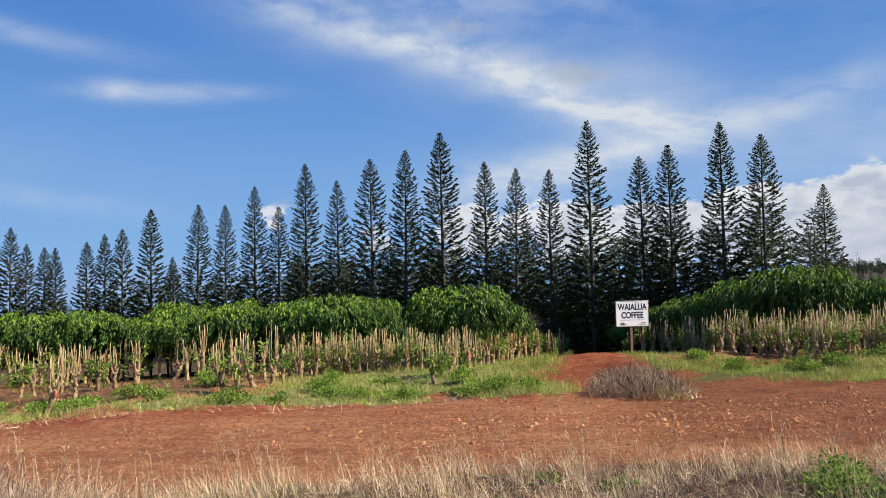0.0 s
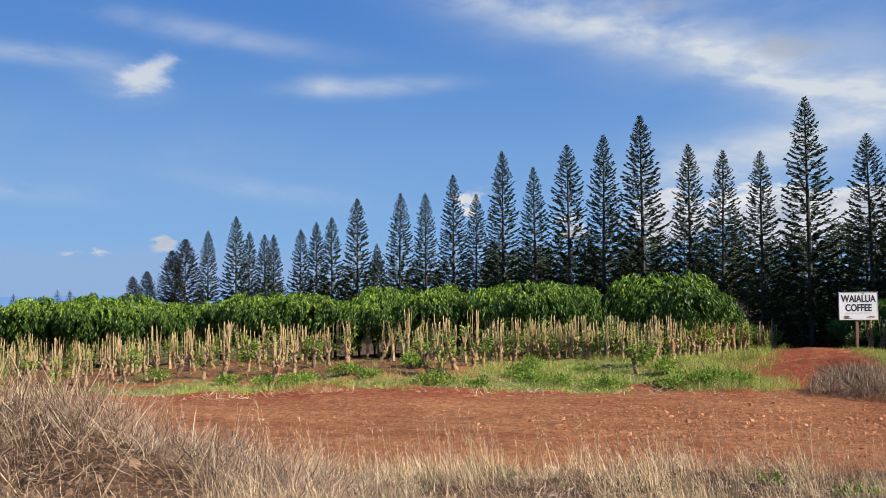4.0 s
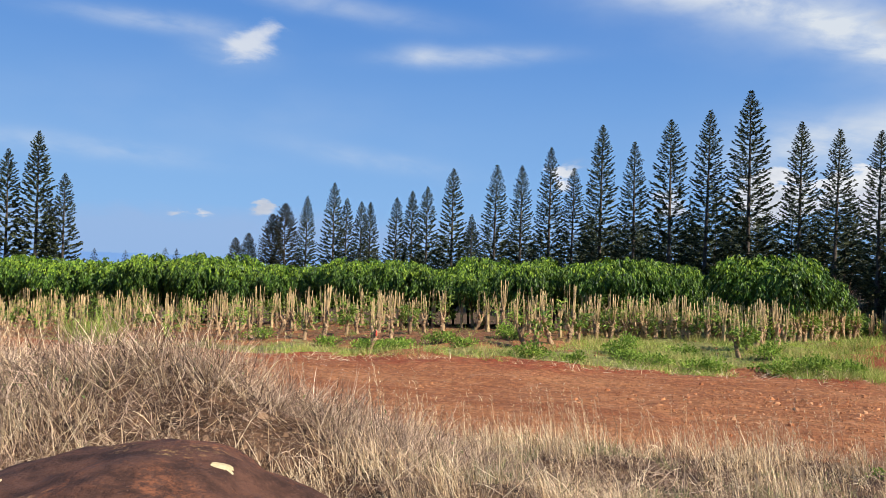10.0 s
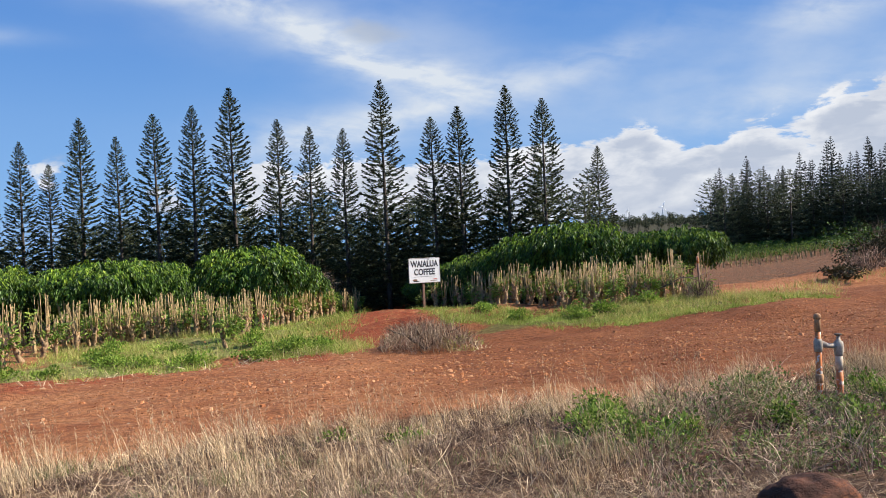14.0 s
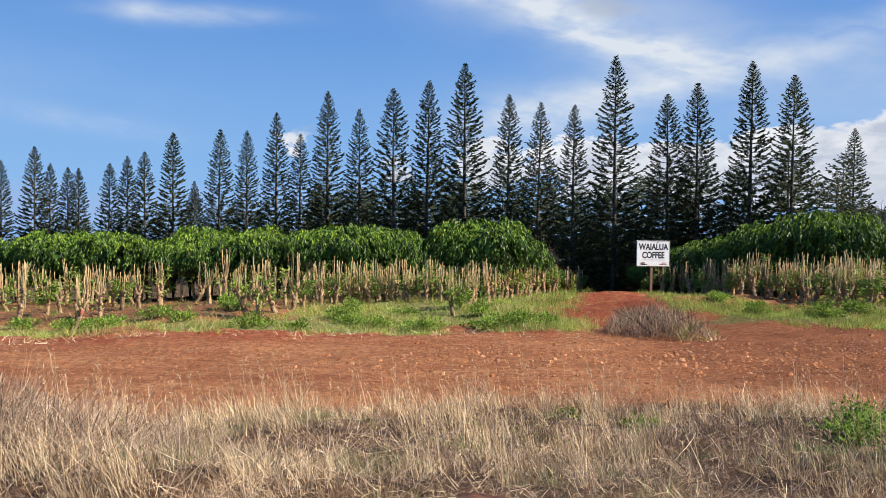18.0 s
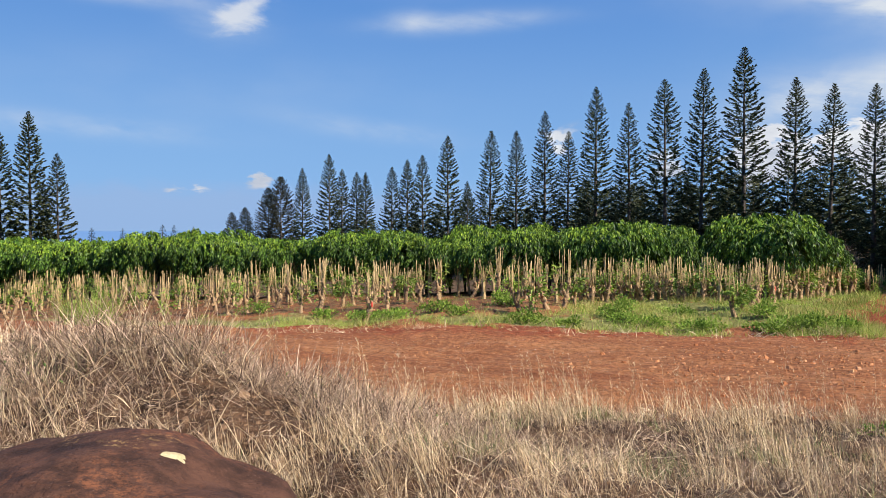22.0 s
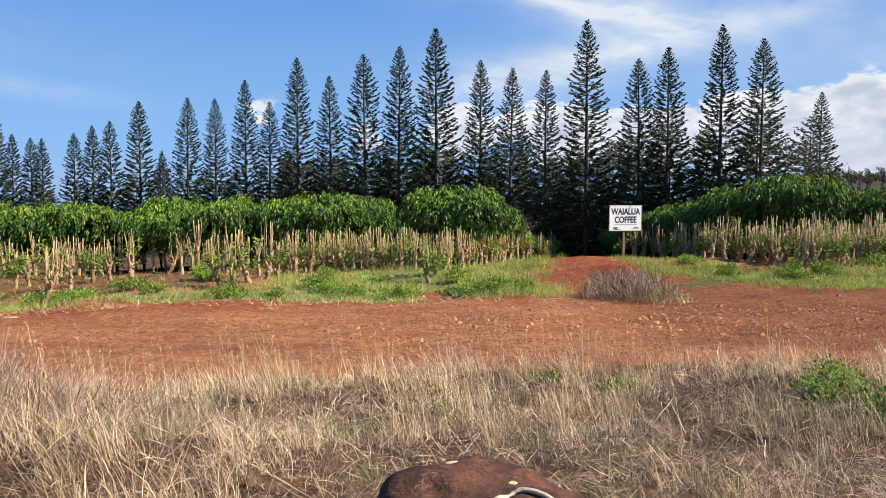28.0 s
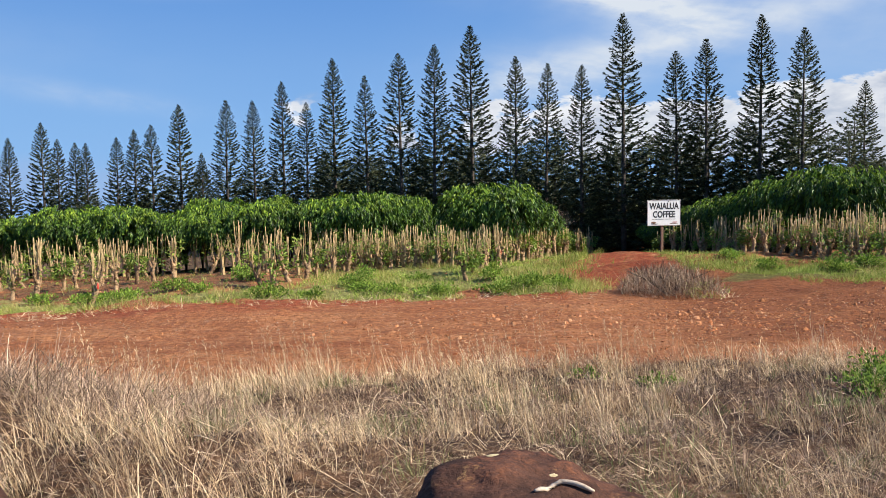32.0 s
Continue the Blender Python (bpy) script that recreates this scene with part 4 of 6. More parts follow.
for a, e, d in ((26.6, 1.6, 330), (27.5, 1.9, 300), (28.6, 1.5, 340), (30.2, 1.7, 260), (31.2, 1.5, 280), (32.3, 2.2, 230), (25.5, 1.2, 360), (29.4, 1.3, 350), (31.8, 1.6, 300), (28.1, 1.3, 360)):
    x, y = math.sin(radians(a)) * d, math.cos(radians(a)) * d
    small.plant(0, x, y, stand_rng.uniform(0, 360), (2.4 + d * math.tan(radians(e)) - float(land(x, y))) / 10.0, 1.0)


# thick dark foot of that stand, and undergrowth behind the near row
for k in range(46):
    a, d = 32.9 + k * 0.45, 101 + stand_rng.uniform(-3, 3)
    back.plant(k, math.sin(radians(a)) * d, math.cos(radians(a)) * d, stand_rng.uniform(0, 360), stand_rng.uniform(1.3, 1.8), 0.85)
for k in range(30):
    s = -0.09 + 0.54 * k / 29
    back.plant(k, 7.2 - 48.2 * s + 2.4 + stand_rng.uniform(-0.8, 0.8), 39.3 + 36.7 * s + 4.2 + stand_rng.uniform(-0.8, 0.8), stand_rng.uniform(0, 360), stand_rng.uniform(0.6, 0.85), 0.9)
for k in range(40):
    s = -0.03 + 0.5 * k / 39
    back.plant(k + 1, 7.2 - 48.2 * s + 3.4 + stand_rng.uniform(-0.8, 0.8), 39.3 + 36.7 * s + 6.0 + stand_rng.uniform(-0.8, 0.8), stand_rng.uniform(0, 360), stand_rng.uniform(0.95, 1.3), 0.95)
wood = Planter([hill_tree_model(np.random.default_rng(77))])
# wooded skyline of the far hill
for k in range(130):
    a, d = 20.8 + (k % 65) * 0.21 + stand_rng.uniform(-0.1, 0.1), 640 - 110 * (k // 65) + stand_rng.uniform(-60, 60)
    x, y = math.sin(radians(a)) * d, math.cos(radians(a)) * d
    wood.plant(0, x, y, stand_rng.uniform(0, 360), stand_rng.uniform(0.4, 0.8), stand_rng.uniform(0.6, 1.1))


def wind_turbine(x, y, tall):
    base = float(land(x, y))
    t = thing("wind_turbine", "far white three-bladed wind turbine on the ridge", "wind turbine", "turbines on the ridge", (x, y, base))
    part("tower", mesh_of("tower", *tube_arrays([(0, 0, 0), (0, 0, tall * 0.5), (0, 0, tall)], [0.5, 0.4, 0.28], 8), M_WHITE, True), M_WHITE, t)
    part("nacelle", mesh_of("nacelle", *tube_arrays([(0, -1.0, tall), (0, 0, tall + 0.05), (0, 1.2, tall)], [0.3, 0.45, 0.3], 8), M_WHITE, True), M_WHITE, t)
    for k in range(3):
        a = radians(20 + 120 * k)
        w = np.linspace(0.02, 1, 6)
        line = np.stack([np.sin(a) * w * tall * 0.45, np.full(6, -1.1), tall + np.cos(a) * w * tall * 0.45], 1)
        part("rotor_blade", mesh_of("rotor_blade", *tube_arrays(line, [0.2, 0.4, 0.34, 0.26, 0.17, 0.06], 5), M_WHITE, True), M_WHITE, t)


for a, d, tall in ((27.35, 780, 9), (29.75, 760, 11.5), (32.1, 800, 8)):
    wind_turbine(math.sin(radians(a)) * d, math.cos(radians(a)) * d, tall)

# ---- mature coffee hedges ----
bush_rng = np.random.default_rng(21)
coffee = Planter([coffee_bush_model(bush_rng, 2.5, 1.45, 800), coffee_bush_model(bush_rng, 2.5, 1.3, 740), coffee_bush_model(bush_rng, 2.4, 1.5, 820), coffee_bush_model(bush_rng, 2.6, 1.4, 800)])
young = Planter([coffee_bush_model(bush_rng, 2.4, 1.5, 80, 2.0, 8)])
lay = random.Random(6)
count = 0


def hedge(x0, y0, x1, y1, high0, high1, gap=1.25, kinds=coffee):
    """A planted line of coffee bushes between two points, its height changing along it."""
    global count
    n = max(2, int(math.hypot(x1 - x0, y1 - y0) / gap) + 1)
    for k in range(n):
        q = k / (n - 1)
        s = (high0 + (high1 - high0) * q) * lay.uniform(0.95, 1.03) / 2.45
        kinds.plant(count, x0 + (x1 - x0) * q + lay.uniform(-0.2, 0.2), y0 + (y1 - y0) * q + lay.uniform(-0.2, 0.2), lay.uniform(0, 360), s * lay.uniform(0.97, 1.08), 1.0)
        count += 1


# row ends face the stump field; each row runs back and to the right
hedge(0.45, 28.3, 4.6, 38.0, 2.85, 0.85, 0.95)
hedge(-4.2, 28.3, -2.4, 35.0, 2.55, 2.3, 1.1)
hedge(-7.2, 28.5, -5.2, 35.0, 2.5, 2.3, 1.1)
for k in range(17):
    x = -9.7 - 2.5 * k
    y = 28.7 + 0.1 * k + lay.uniform(-0.3, 0.3)
    h = 2.25 + 0.033 * min(20.0, max(0.0, -x - 10)) + lay.uniform(-0.1, 0.1)
    hedge(x, y, x + 1.5, y + 5.0, h, h, 1.25)
hedge(12.3, 27.8, 8.5, 37.0, 2.95, 1.45, 1.05)
hedge(16.8, 28.0, 14.2, 36.0, 2.7, 1.8, 1.1)
for k in range(6):  # low young rows on the far rise
    y0 = 63 + 4.6 * k
    hedge(0.56 * y0, y0 + 2.5, 0.98 * y0 + 4, y0 - 5, 1.15, 1.15, 1.2 + 0.15 * k, young)

# ---- pruned stumps ----
stump_rng = np.random.default_rng(31)
stumps = Planter([stump_model(stump_rng, n, h, lv, ln, tg) for n, h, lv, ln, tg in
                  ((9, 1.38, 40, 0.05, False), (10, 1.45, 60, 0.14, False), (7, 1.33, 10, 0.22, False), (9, 1.4, 90, 0.08, False), (8, 1.3, 50, 0.18, False), (8, 1.48, 24, 0.1, False), (7, 1.35, 220, 0.12, False))])
tagged_stump = Planter([stump_model(stump_rng, 5, 1.35, 6, 0.22, True)])
tagged_stump.plant(0, -9.8, 20.2, 30)
tagged_stump.plant(0, -5.6, 21.5, 200)
tagged_stump.plant(0, 0.9, 25.0, 120)
lay = random.Random(17)
n = 0
# planted rows: x where the row crosses y = 22, and where its stumps begin
ROWS = [(-0.55, 23.0), (-2.8, 25.6), (-5.05, 21.2), (-7.9, 24.4), (-10.45, 21.9), (-12.4, 21.5)] + [(-14.7 - 2.35 * k, 21.3 + 0.05 * k) for k in range(15)]
for x22, first in ROWS:
    y = first
    while y < 28.6:
        if lay.random() > 0.07 or y == first:
            stumps.plant(6 if (x22 == -0.55 and y < 24.5) else n, x22 + 0.28 * (y - 22) + lay.uniform(-0.12, 0.12), y, lay.uniform(0, 360), 1.14 if x22 == -5.05 and y < 22.4 else lay.uniform(0.88, 1.08))
            n += 1
        y += lay.uniform(0.72, 0.95)
for k in range(14):  # along the track's left side, up to the pines
    stumps.plant(k, 1.75 + 0.29 * k + lay.uniform(-0.15, 0.15), 28.6 + 0.72 * k, lay.uniform(0, 360), lay.uniform(0.85, 1.05))
for k in range(9):
    stumps.plant(k + 2, 0.5 + 0.34 * k + lay.uniform(-0.12, 0.12), 25.0 + 0.95 * k, lay.uniform(0, 360), lay.uniform(0.85, 1.0))
for row in range(2):  # behind the open grass
    for k in range(15):
        stumps.plant(n, -4.8 + 0.36 * k + 0.15 * row + lay.uniform(-0.12, 0.12), 25.5 + 0.8 * row + 0.03 * k + lay.uniform(-0.2, 0.2), lay.uniform(0, 360), lay.uniform(0.85, 1.02))
        n += 1
for row in range(4):  # right of the track
    for k in range(15):
        q = k / 14
        x, y = 7.6 + 3.0 * q + row * 0.95 + lay.uniform(-0.15, 0.15), 32.8 - 9.0 * q + row * 0.55 + lay.uniform(-0.2, 0.2)
        if lay.random() < 0.14:
            continue
        stumps.plant(n, x, y, lay.uniform(0, 360), lay.uniform(0.85, 1.08))
        n += 1
for row in range(2):
    for k in range(17):
        q = k / 16
        stumps.plant(n, 8.7 + 4.9 * q + 0.2 * row + lay.uniform(-0.12, 0.12), 26.6 - 3.5 * q + 0.6 * row + lay.uniform(-0.15, 0.15), lay.uniform(0, 360), lay.uniform(0.85, 1.0))
        n += 1


def stump_mass(name, spots, label, seed):
    """Stumps too far back to tell apart: short trunks and bundles of cut stems."""
    rng = np.random.default_rng(seed)
    pieces = []
    for x, y, size in spots:
        foot = np.array([x, y, float(land(x, y)) - 0.03])
        fork = foot + [rng.normal(0, 0.05), rng.normal(0, 0.05), 0.62 * size]
        pieces.append(tube_arrays([foot, (foot + fork) / 2, fork], np.array([0.075, 0.055, 0.065]) * size, 6))
        for _ in range(9):
            tip = fork + [rng.normal(0, 0.11), rng.normal(0, 0.11), rng.uniform(0.4, 0.85) * size]
            pieces.append(tube_arrays([fork - [0, 0, 0.05], fork * 0.5 + tip * 0.5 + [rng.normal(0, 0.02), 0, 0], tip], [0.012, 0.008, 0.007], 4))
    V, F = joined(pieces)
    stuff(name, V, F, M_STICK, label, "stump")
    c = np.repeat(np.array([(x, y, float(land(x, y)) + 0.8) for x, y, _ in spots]), 55, 0)
    P = c + rng.normal(0, 1, c.shape) * [0.2, 0.2, 0.22]
    L = rng.uniform(0.08, 0.15, len(c))
    stuff(name + "_regrowth", *leaf_arrays(P, rng.normal(0, 1, c.shape) - [0, 0, 0.3], L, L * 0.42, rng), M_SPROUT, "yellow-green regrowth on the stumps", "leaves")


stump_mass("back_stumps", [(-1.7 - 2.4 * k + 0.28 * (y - 22) + lay.uniform(-0.15, 0.15), y + lay.uniform(-0.2, 0.2), lay.uniform(0.85, 1.05)) for k in range(16) for y in np.arange(25.3, 29.4, 0.8) if lay.random() > 0.1], "pruned stumps deep in the field under the hedge", 33)
stump_mass("far_stumps", [(33.5 + 0.8 * k + lay.uniform(-0.2, 0.2), 60.5 - 0.2 * k + 1.8 * row, lay.uniform(0.7, 0.85)) for row in range(3) for k in range(28)], "pruned stumps beyond the bare field", 34)
for row in range(3):
    for k in range(8):
        stumps.plant(n, 11.2 + 0.62 * k + lay.uniform(-0.15, 0.15), 23.6 + 0.14 * k + row * 1.1 + lay.uniform(-0.15, 0.15), lay.uniform(0, 360), lay.uniform(0.85, 1.1))
        n += 1


# ---- sign ----
def sign_board(x, y, turn):
    z = float(land(x, y))
    s = thing("sign_board", "white painted farm sign with black capital letters on one post", "sign", place=(x, y, z))
    s.rotation_euler[2] = radians(turn)
    low, high, wide = 1.06, 2.0, 1.3
    b = bmesh.new()
    bmesh.ops.create_cube(b, size=1)
    bmesh.ops.scale(b, vec=(wide, 0.018, high - low), verts=b.verts)
    bmesh.ops.translate(b, vec=(0, -0.05, (low + high) / 2), verts=b.verts)
    bmesh.ops.bevel(b, geom=b.edges[:], offset=0.004, segments=1, affect="EDGES")
    panel = part("panel", b, M_SIGN, s)
    line = [(-wide / 2 + 0.012, low + 0.012), (wide / 2 - 0.012, low + 0.012), (wide / 2 - 0.012, high - 0.012), (-wide / 2 + 0.012, high - 0.012)]
    for k in range(4):
        (xa, za), (xb, zb) = line[k], line[(k + 1) % 4]
        V, F = tube_arrays([(xa, -0.062, za), ((xa + xb) / 2, -0.062, (za + zb) / 2), (xb, -0.062, zb)], [0.007] * 3, 4)
        part("edge_strip", mesh_of("edge_strip", V, F, M_POST), M_POST, s, "thin weathered edging")
    b = bmesh.new()
    bmesh.ops.create_cube(b, size=1)
    bmesh.ops.scale(b, vec=(0.09, 0.07, high - 0.1 + 0.4), verts=b.verts)
    bmesh.ops.translate(b, vec=(-0.05, -0.004, (high - 0.1 - 0.4) / 2), verts=b.verts)
    bmesh.ops.bevel(b, geom=b.edges[:], offset=0.008, segments=1, affect="EDGES")
    part("post", b, M_POST, s, "weathered timber post")
    for words, z0, size, squeeze in (("WAIALUA", 1.67, 0.32, 0.78), ("COFFEE", 1.37, 0.32, 0.78)):
        cu = bpy.data.curves.new("lettering", "FONT")
        cu.body, cu.size, cu.align_x, cu.extrude, cu.offset = words, size, "CENTER", 0.002, 0.008
        tmp = bpy.data.objects.new("lettering", cu)
        me = bpy.data.meshes.new_from_object(tmp)
        bpy.data.objects.remove(tmp)
        me.materials.append(M_INK)
        t = part("lettering", me, M_INK, panel, "black capital letters")
        t.matrix_basis = Matrix.Translation((0, -0.063, z0)) @ pose(0, 0, 0, 90) @ Matrix.Diagonal((squeeze, 1.0, 1.0, 1))
    for name, x0, z0, w, h, mat in (("accent_mark", 0.16, 1.94, 0.03, 0.05, M_INK), ("rule_line", 0.0, 1.3, 0.92, 0.008, M_INK), ("emblem", -0.4, 1.18, 0.2, 0.07, M_BROWNINK), ("emblem", -0.36, 1.13, 0.28, 0.03, M_INK),
                                    ("emblem", 0.42, 1.19, 0.22, 0.03, M_REDINK), ("emblem", 0.38, 1.14, 0.34, 0.025, M_BROWNINK)):
        b = bmesh.new()
        bmesh.ops.create_circle(b, cap_ends=True, radius=0.5, segments=10 if name == "emblem" else 4)
        bmesh.ops.rotate(b, matrix=Matrix.Rotation(radians(45 if name != "emblem" else 0), 3, "Z"), verts=b.verts)
        if name != "emblem":
            bmesh.ops.scale(b, vec=(1.414, 1.414, 1), verts=b.verts)
        bmesh.ops.scale(b, vec=(w, h, 1), verts=b.verts)
        bmesh.ops.rotate(b, matrix=Matrix.Rotation(radians(90), 3, "X"), verts=b.verts)
        bmesh.ops.translate(b, vec=(x0, -0.064, z0), verts=b.verts)
        part(name, b, mat, panel)


sign_board(6.93, 29.7, 12)


# ---- boulders ----
def boulder(name, x, y, z, sx, sy, sz, seed, label, turn=0.0):
    b = bmesh.new()
    bmesh.ops.create_icosphere(b, subdivisions=5, radius=1)
    off = Vector((seed * 3.7, seed * 1.3, seed * 2.1))
    for v in b.verts:
        p = v.co.copy()
        flat = 1 - 0.22 * max(0.0, p.z) ** 2
        k = 1 + 0.22 * noise.noise(p * 1.1 + off) + 0.1 * noise.noise(p * 2.6 + off) + 0.04 * noise.noise(p * 6 + off) + 0.022 * noise.noise(p * 15 + off) + 0.012 * noise.noise(p * 34 + off)
        v.co = Vector((p.x * sx * k, p.y * sy * k, p.z * sz * k * flat))
    for f in b.faces:
        f.smooth = True
    ob = part(name, b, M_ROCK)
    ob.location, ob.rotation_euler[2] = (x, y, z), radians(turn)
    return tagged(ob, label, "boulder", "verge boulders")


def top_of(ob, x, y):
    """Height of the mesh's upper side over a point, in the object's own frame."""
    best = min((v for v in ob.data.vertices if v.co.z > 0), key=lambda v: (v.co.x - x) ** 2 + (v.co.y - y) ** 2)
    n = best.normal
    return best.co.z - (n.x * (x - best.co.x) + n.y * (y - best.co.y)) / max(n.z, 0.4)


def patch_on(ob, name, x, y, w, h, mat, label, seed, turn=0.0):
    """A thin crust lying on a boulder."""
    rng = random.Random(seed)
    b = bmesh.new()
    ring = []
    for k in range(16):
        a = k / 16 * 6.283
        r = 1 + 0.14 * math.sin(2 * a + seed) + 0.1 * math.sin(3 * a + 2 * seed) + 0.05 * math.sin(7 * a) + rng.uniform(-0.04, 0.04)
        u, v = math.cos(a) * w * r, math.sin(a) * h * r
        px, py = x + u * math.cos(radians(turn)) - v * math.sin(radians(turn)), y + u * math.sin(radians(turn)) + v * math.cos(radians(turn))
        ring.append(b.verts.new((px, py, top_of(ob, px, py) + 0.001)))
    mid = b.verts.new((x, y, top_of(ob, x, y) + 0.004))
    for k in range(16):
        b.faces.new((mid, ring[k], ring[(k + 1) % 16]))
    return part(name, b, mat, ob, label)


big = boulder("boulder", -1.87, 2.05, 1.28, 0.86, 0.7, 0.56, 2.0, "large rounded red-brown lava boulder with a pale yellow patch", 25)
patch_on(big, "lichen_patch", 0.29, 0.24, 0.036, 0.022, M_LICHEN, "pale yellow crust", 3, 48)
patch_on(big, "lichen_patch", -0.35, 0.2, 0.02, 0.012, M_LICHEN, "pale yellow crust", 5)
mid_rock = boulder("boulder", 0.1, 2.85, 1.21, 0.43, 0.42, 0.46, 5.0, "pitted rust-brown lava boulder with a bleached root across it", 10)
patch_on(mid_rock, "lichen_patch", 0.05, 0.0, 0.012, 0.01, M_LICHEN, "pale yellow crust", 8)
patch_on(mid_rock, "lichen_patch", -0.12, 0.12, 0.02, 0.014, M_LICHEN, "pale yellow crust", 7)
arc = []
for k in range(9):
    q = k / 8
    px, py = -0.05 + 0.17 * q, -0.155 + 0.05 * math.sin(q * 3.0) - 0.03 * q
    arc.append((px, py, top_of(mid_rock, px, py) + 0.008))
part("root", mesh_of("root", *tube_arrays(arc, [0.004] + [0.008] * 7 + [0.004], 6), M_ROOT, True), M_ROOT, mid_rock, "bleached cream root")
boulder("boulder", 1.62, 2.62, 0.98, 0.34, 0.3, 0.3, 8.0, "low dark lava boulder in dry grass", 60)
boulder("boulder", 2.82, 3.65, 1.09, 0.24, 0.2, 0.2, 9.0, "low dark lava boulder in dry grass", 20)


# ---- irrigation riser ----
def irrigation_riser(x, y):
    z = float(land(x, y))
    r = thing("irrigation_riser", "orange painted irrigation pipes with a grey gate valve", "pipe valve", place=(x, y, z))
    part("pipe", mesh_of("pipe", *tube_arrays([(0, 0, -0.3), (0, 0, 0.4), (0, 0, 1.02)], [0.042] * 3, 12), M_PIPE, True), M_PIPE, r, "flaking orange pipe")
    top = part("pipe_top", mesh_of("pipe_top", *tube_arrays([(0, 0, 1.02), (0, 0, 1.15), (0, 0, 1.23)], [0.042, 0.042, 0.042], 12), M_BAREPIPE, True), M_BAREPIPE, r, "bare rusted pipe end")
    part("cap", mesh_of("cap", *tube_arrays([(0, 0, 1.2), (0, 0, 1.23), (0, 0, 1.26), (0, 0, 1.28)], [0.052, 0.054, 0.045, 0.02], 12), M_BAREPIPE, True), M_BAREPIPE, top)
    part("tee", mesh_of("tee", *tube_arrays([(0, 0, 0.74), (0, 0, 0.78), (0, 0, 0.88), (0, 0, 0.92)], [0.052, 0.062, 0.062, 0.052], 12), M_GALV, True), M_GALV, r, "pale grey tee collar")
    part("cross_pipe", mesh_of("cross_pipe", *tube_arrays([(0.0, 0, 0.83), (0.07, 0, 0.84), (0.16, 0, 0.81), (0.3, -0.02, 0.8)], [0.055, 0.05, 0.036, 0.036], 10), M_GALV, True), M_GALV, r)
    part("pipe", mesh_of("pipe", *tube_arrays([(0.32, -0.02, -0.3), (0.32, -0.02, 0.2), (0.32, -0.02, 0.46)], [0.048] * 3, 12), M_PIPE, True), M_PIPE, r, "flaking orange pipe")
    part("sleeve", mesh_of("sleeve", *tube_arrays([(0.32, -0.02, 0.46), (0.32, -0.02, 0.55), (0.32, -0.02, 0.66)], [0.05, 0.052, 0.05], 12), M_ROOT, True), M_ROOT, r, "cream bare sleeve")
    body = part("valve_body", mesh_of("valve_body", *tube_arrays([(0.32, -0.02, 0.66), (0.32, -0.02, 0.7), (0.32, -0.02, 0.79), (0.32, -0.02, 0.86), (0.32, -0.02, 0.88), (0.32, -0.02, 0.95)], [0.05, 0.06, 0.07, 0.062, 0.03, 0.022], 8), M_GALV, True), M_GALV, r, "grey valve body")
    r.scale = (0.77, 0.77, 0.77)
    part("handwheel", mesh_of("handwheel", *tube_arrays([(0.32, -0.02, 0.945), (0.32, -0.02, 0.955), (0.32, -0.02, 0.97), (0.32, -0.02, 0.98)], [0.02, 0.05, 0.05, 0.03], 12), M_STEM, True), M_STEM, body, "dark rusted handwheel")
    part("coupling", mesh_of("coupling", *tube_arrays([(0, 0, 0.3), (0, 0, 0.33), (0, 0, 0.4), (0, 0, 0.43)], [0.046, 0.056, 0.056, 0.046], 10), M_BAREPIPE, True), M_BAREPIPE, r, "rusted pipe coupling")


irrigation_riser(6.3, 7.8)

# ---- loose clods and stones on the road ----
def clods(name, n, where, sizes, mat, label, seed):
    rng = np.random.default_rng(seed)
    b = bmesh.new()
    bmesh.ops.create_cone(b, cap_ends=True, segments=5, radius1=1.0, radius2=0.5, depth=1.1)
    bmesh.ops.triangulate(b, faces=b.faces[:])
    b.verts.index_update()
    shape, tri = np.array([v.co for v in b.verts]), np.array([[v.index for v in f.verts] for f in b.faces])
    b.free()
    x, y = where(rng, n)
    s = sizes[0] + (sizes[1] - sizes[0]) * rng.random(len(x)) ** 3
    V = shape[None] * (1 + rng.uniform(-0.35, 0.35, (len(x), len(shape), 1))) * (s[:, None] * rng.uniform(0.6, 1.2, (len(x), 3)) * [1, 1, 0.7])[:, None]
    spin = rng.uniform(0, 6.283, len(x))[:, None]
    V = np.stack([V[..., 0] * np.cos(spin) - V[..., 1] * np.sin(spin), V[..., 0] * np.sin(spin) + V[..., 1] * np.cos(spin), V[..., 2]], -1)
    V = V + np.stack([x, y, land(x, y) + s * 0.1], 1)[:, None]
    F = tri[None] + (np.arange(len(x)) * len(shape))[:, None, None]
    return stuff(name, V.reshape(-1, 3), F.reshape(-1, 3), mat, label, "stones")


def on_road(rng, n):
    x = rng.uniform(-16, 19, n)
    near, far = road_edges(x)
    q = rng.random(n)
    return x, near + (far - near) * np.where(rng.random(n) < 0.35, 0.55 + 0.45 * q ** 0.7, q)


clods("clods", 6500, on_road, (0.006, 0.032), M_CLOD, "loose red clods and stones on the dirt road", 41)
clods("windrow_clods", 17000, lambda rng, n: (lambda x: (x, 13.6 + 0.09 * x + rng.normal(0.9, 1.5, n)))(-1.5 + 21 * rng.random(n) ** 0.75), (0.008, 0.036), M_CLOD, "coarse red clods in graded windrows", 42)
clods("large_clods", 900, lambda rng, n: (lambda x: (x, 13.9 + 0.09 * x + rng.normal(0.9, 1.2, n)))(-3 + 22 * rng.random(n) ** 0.75), (0.025, 0.075), M_CLOD, "large red clods turned up by the grader", 48)
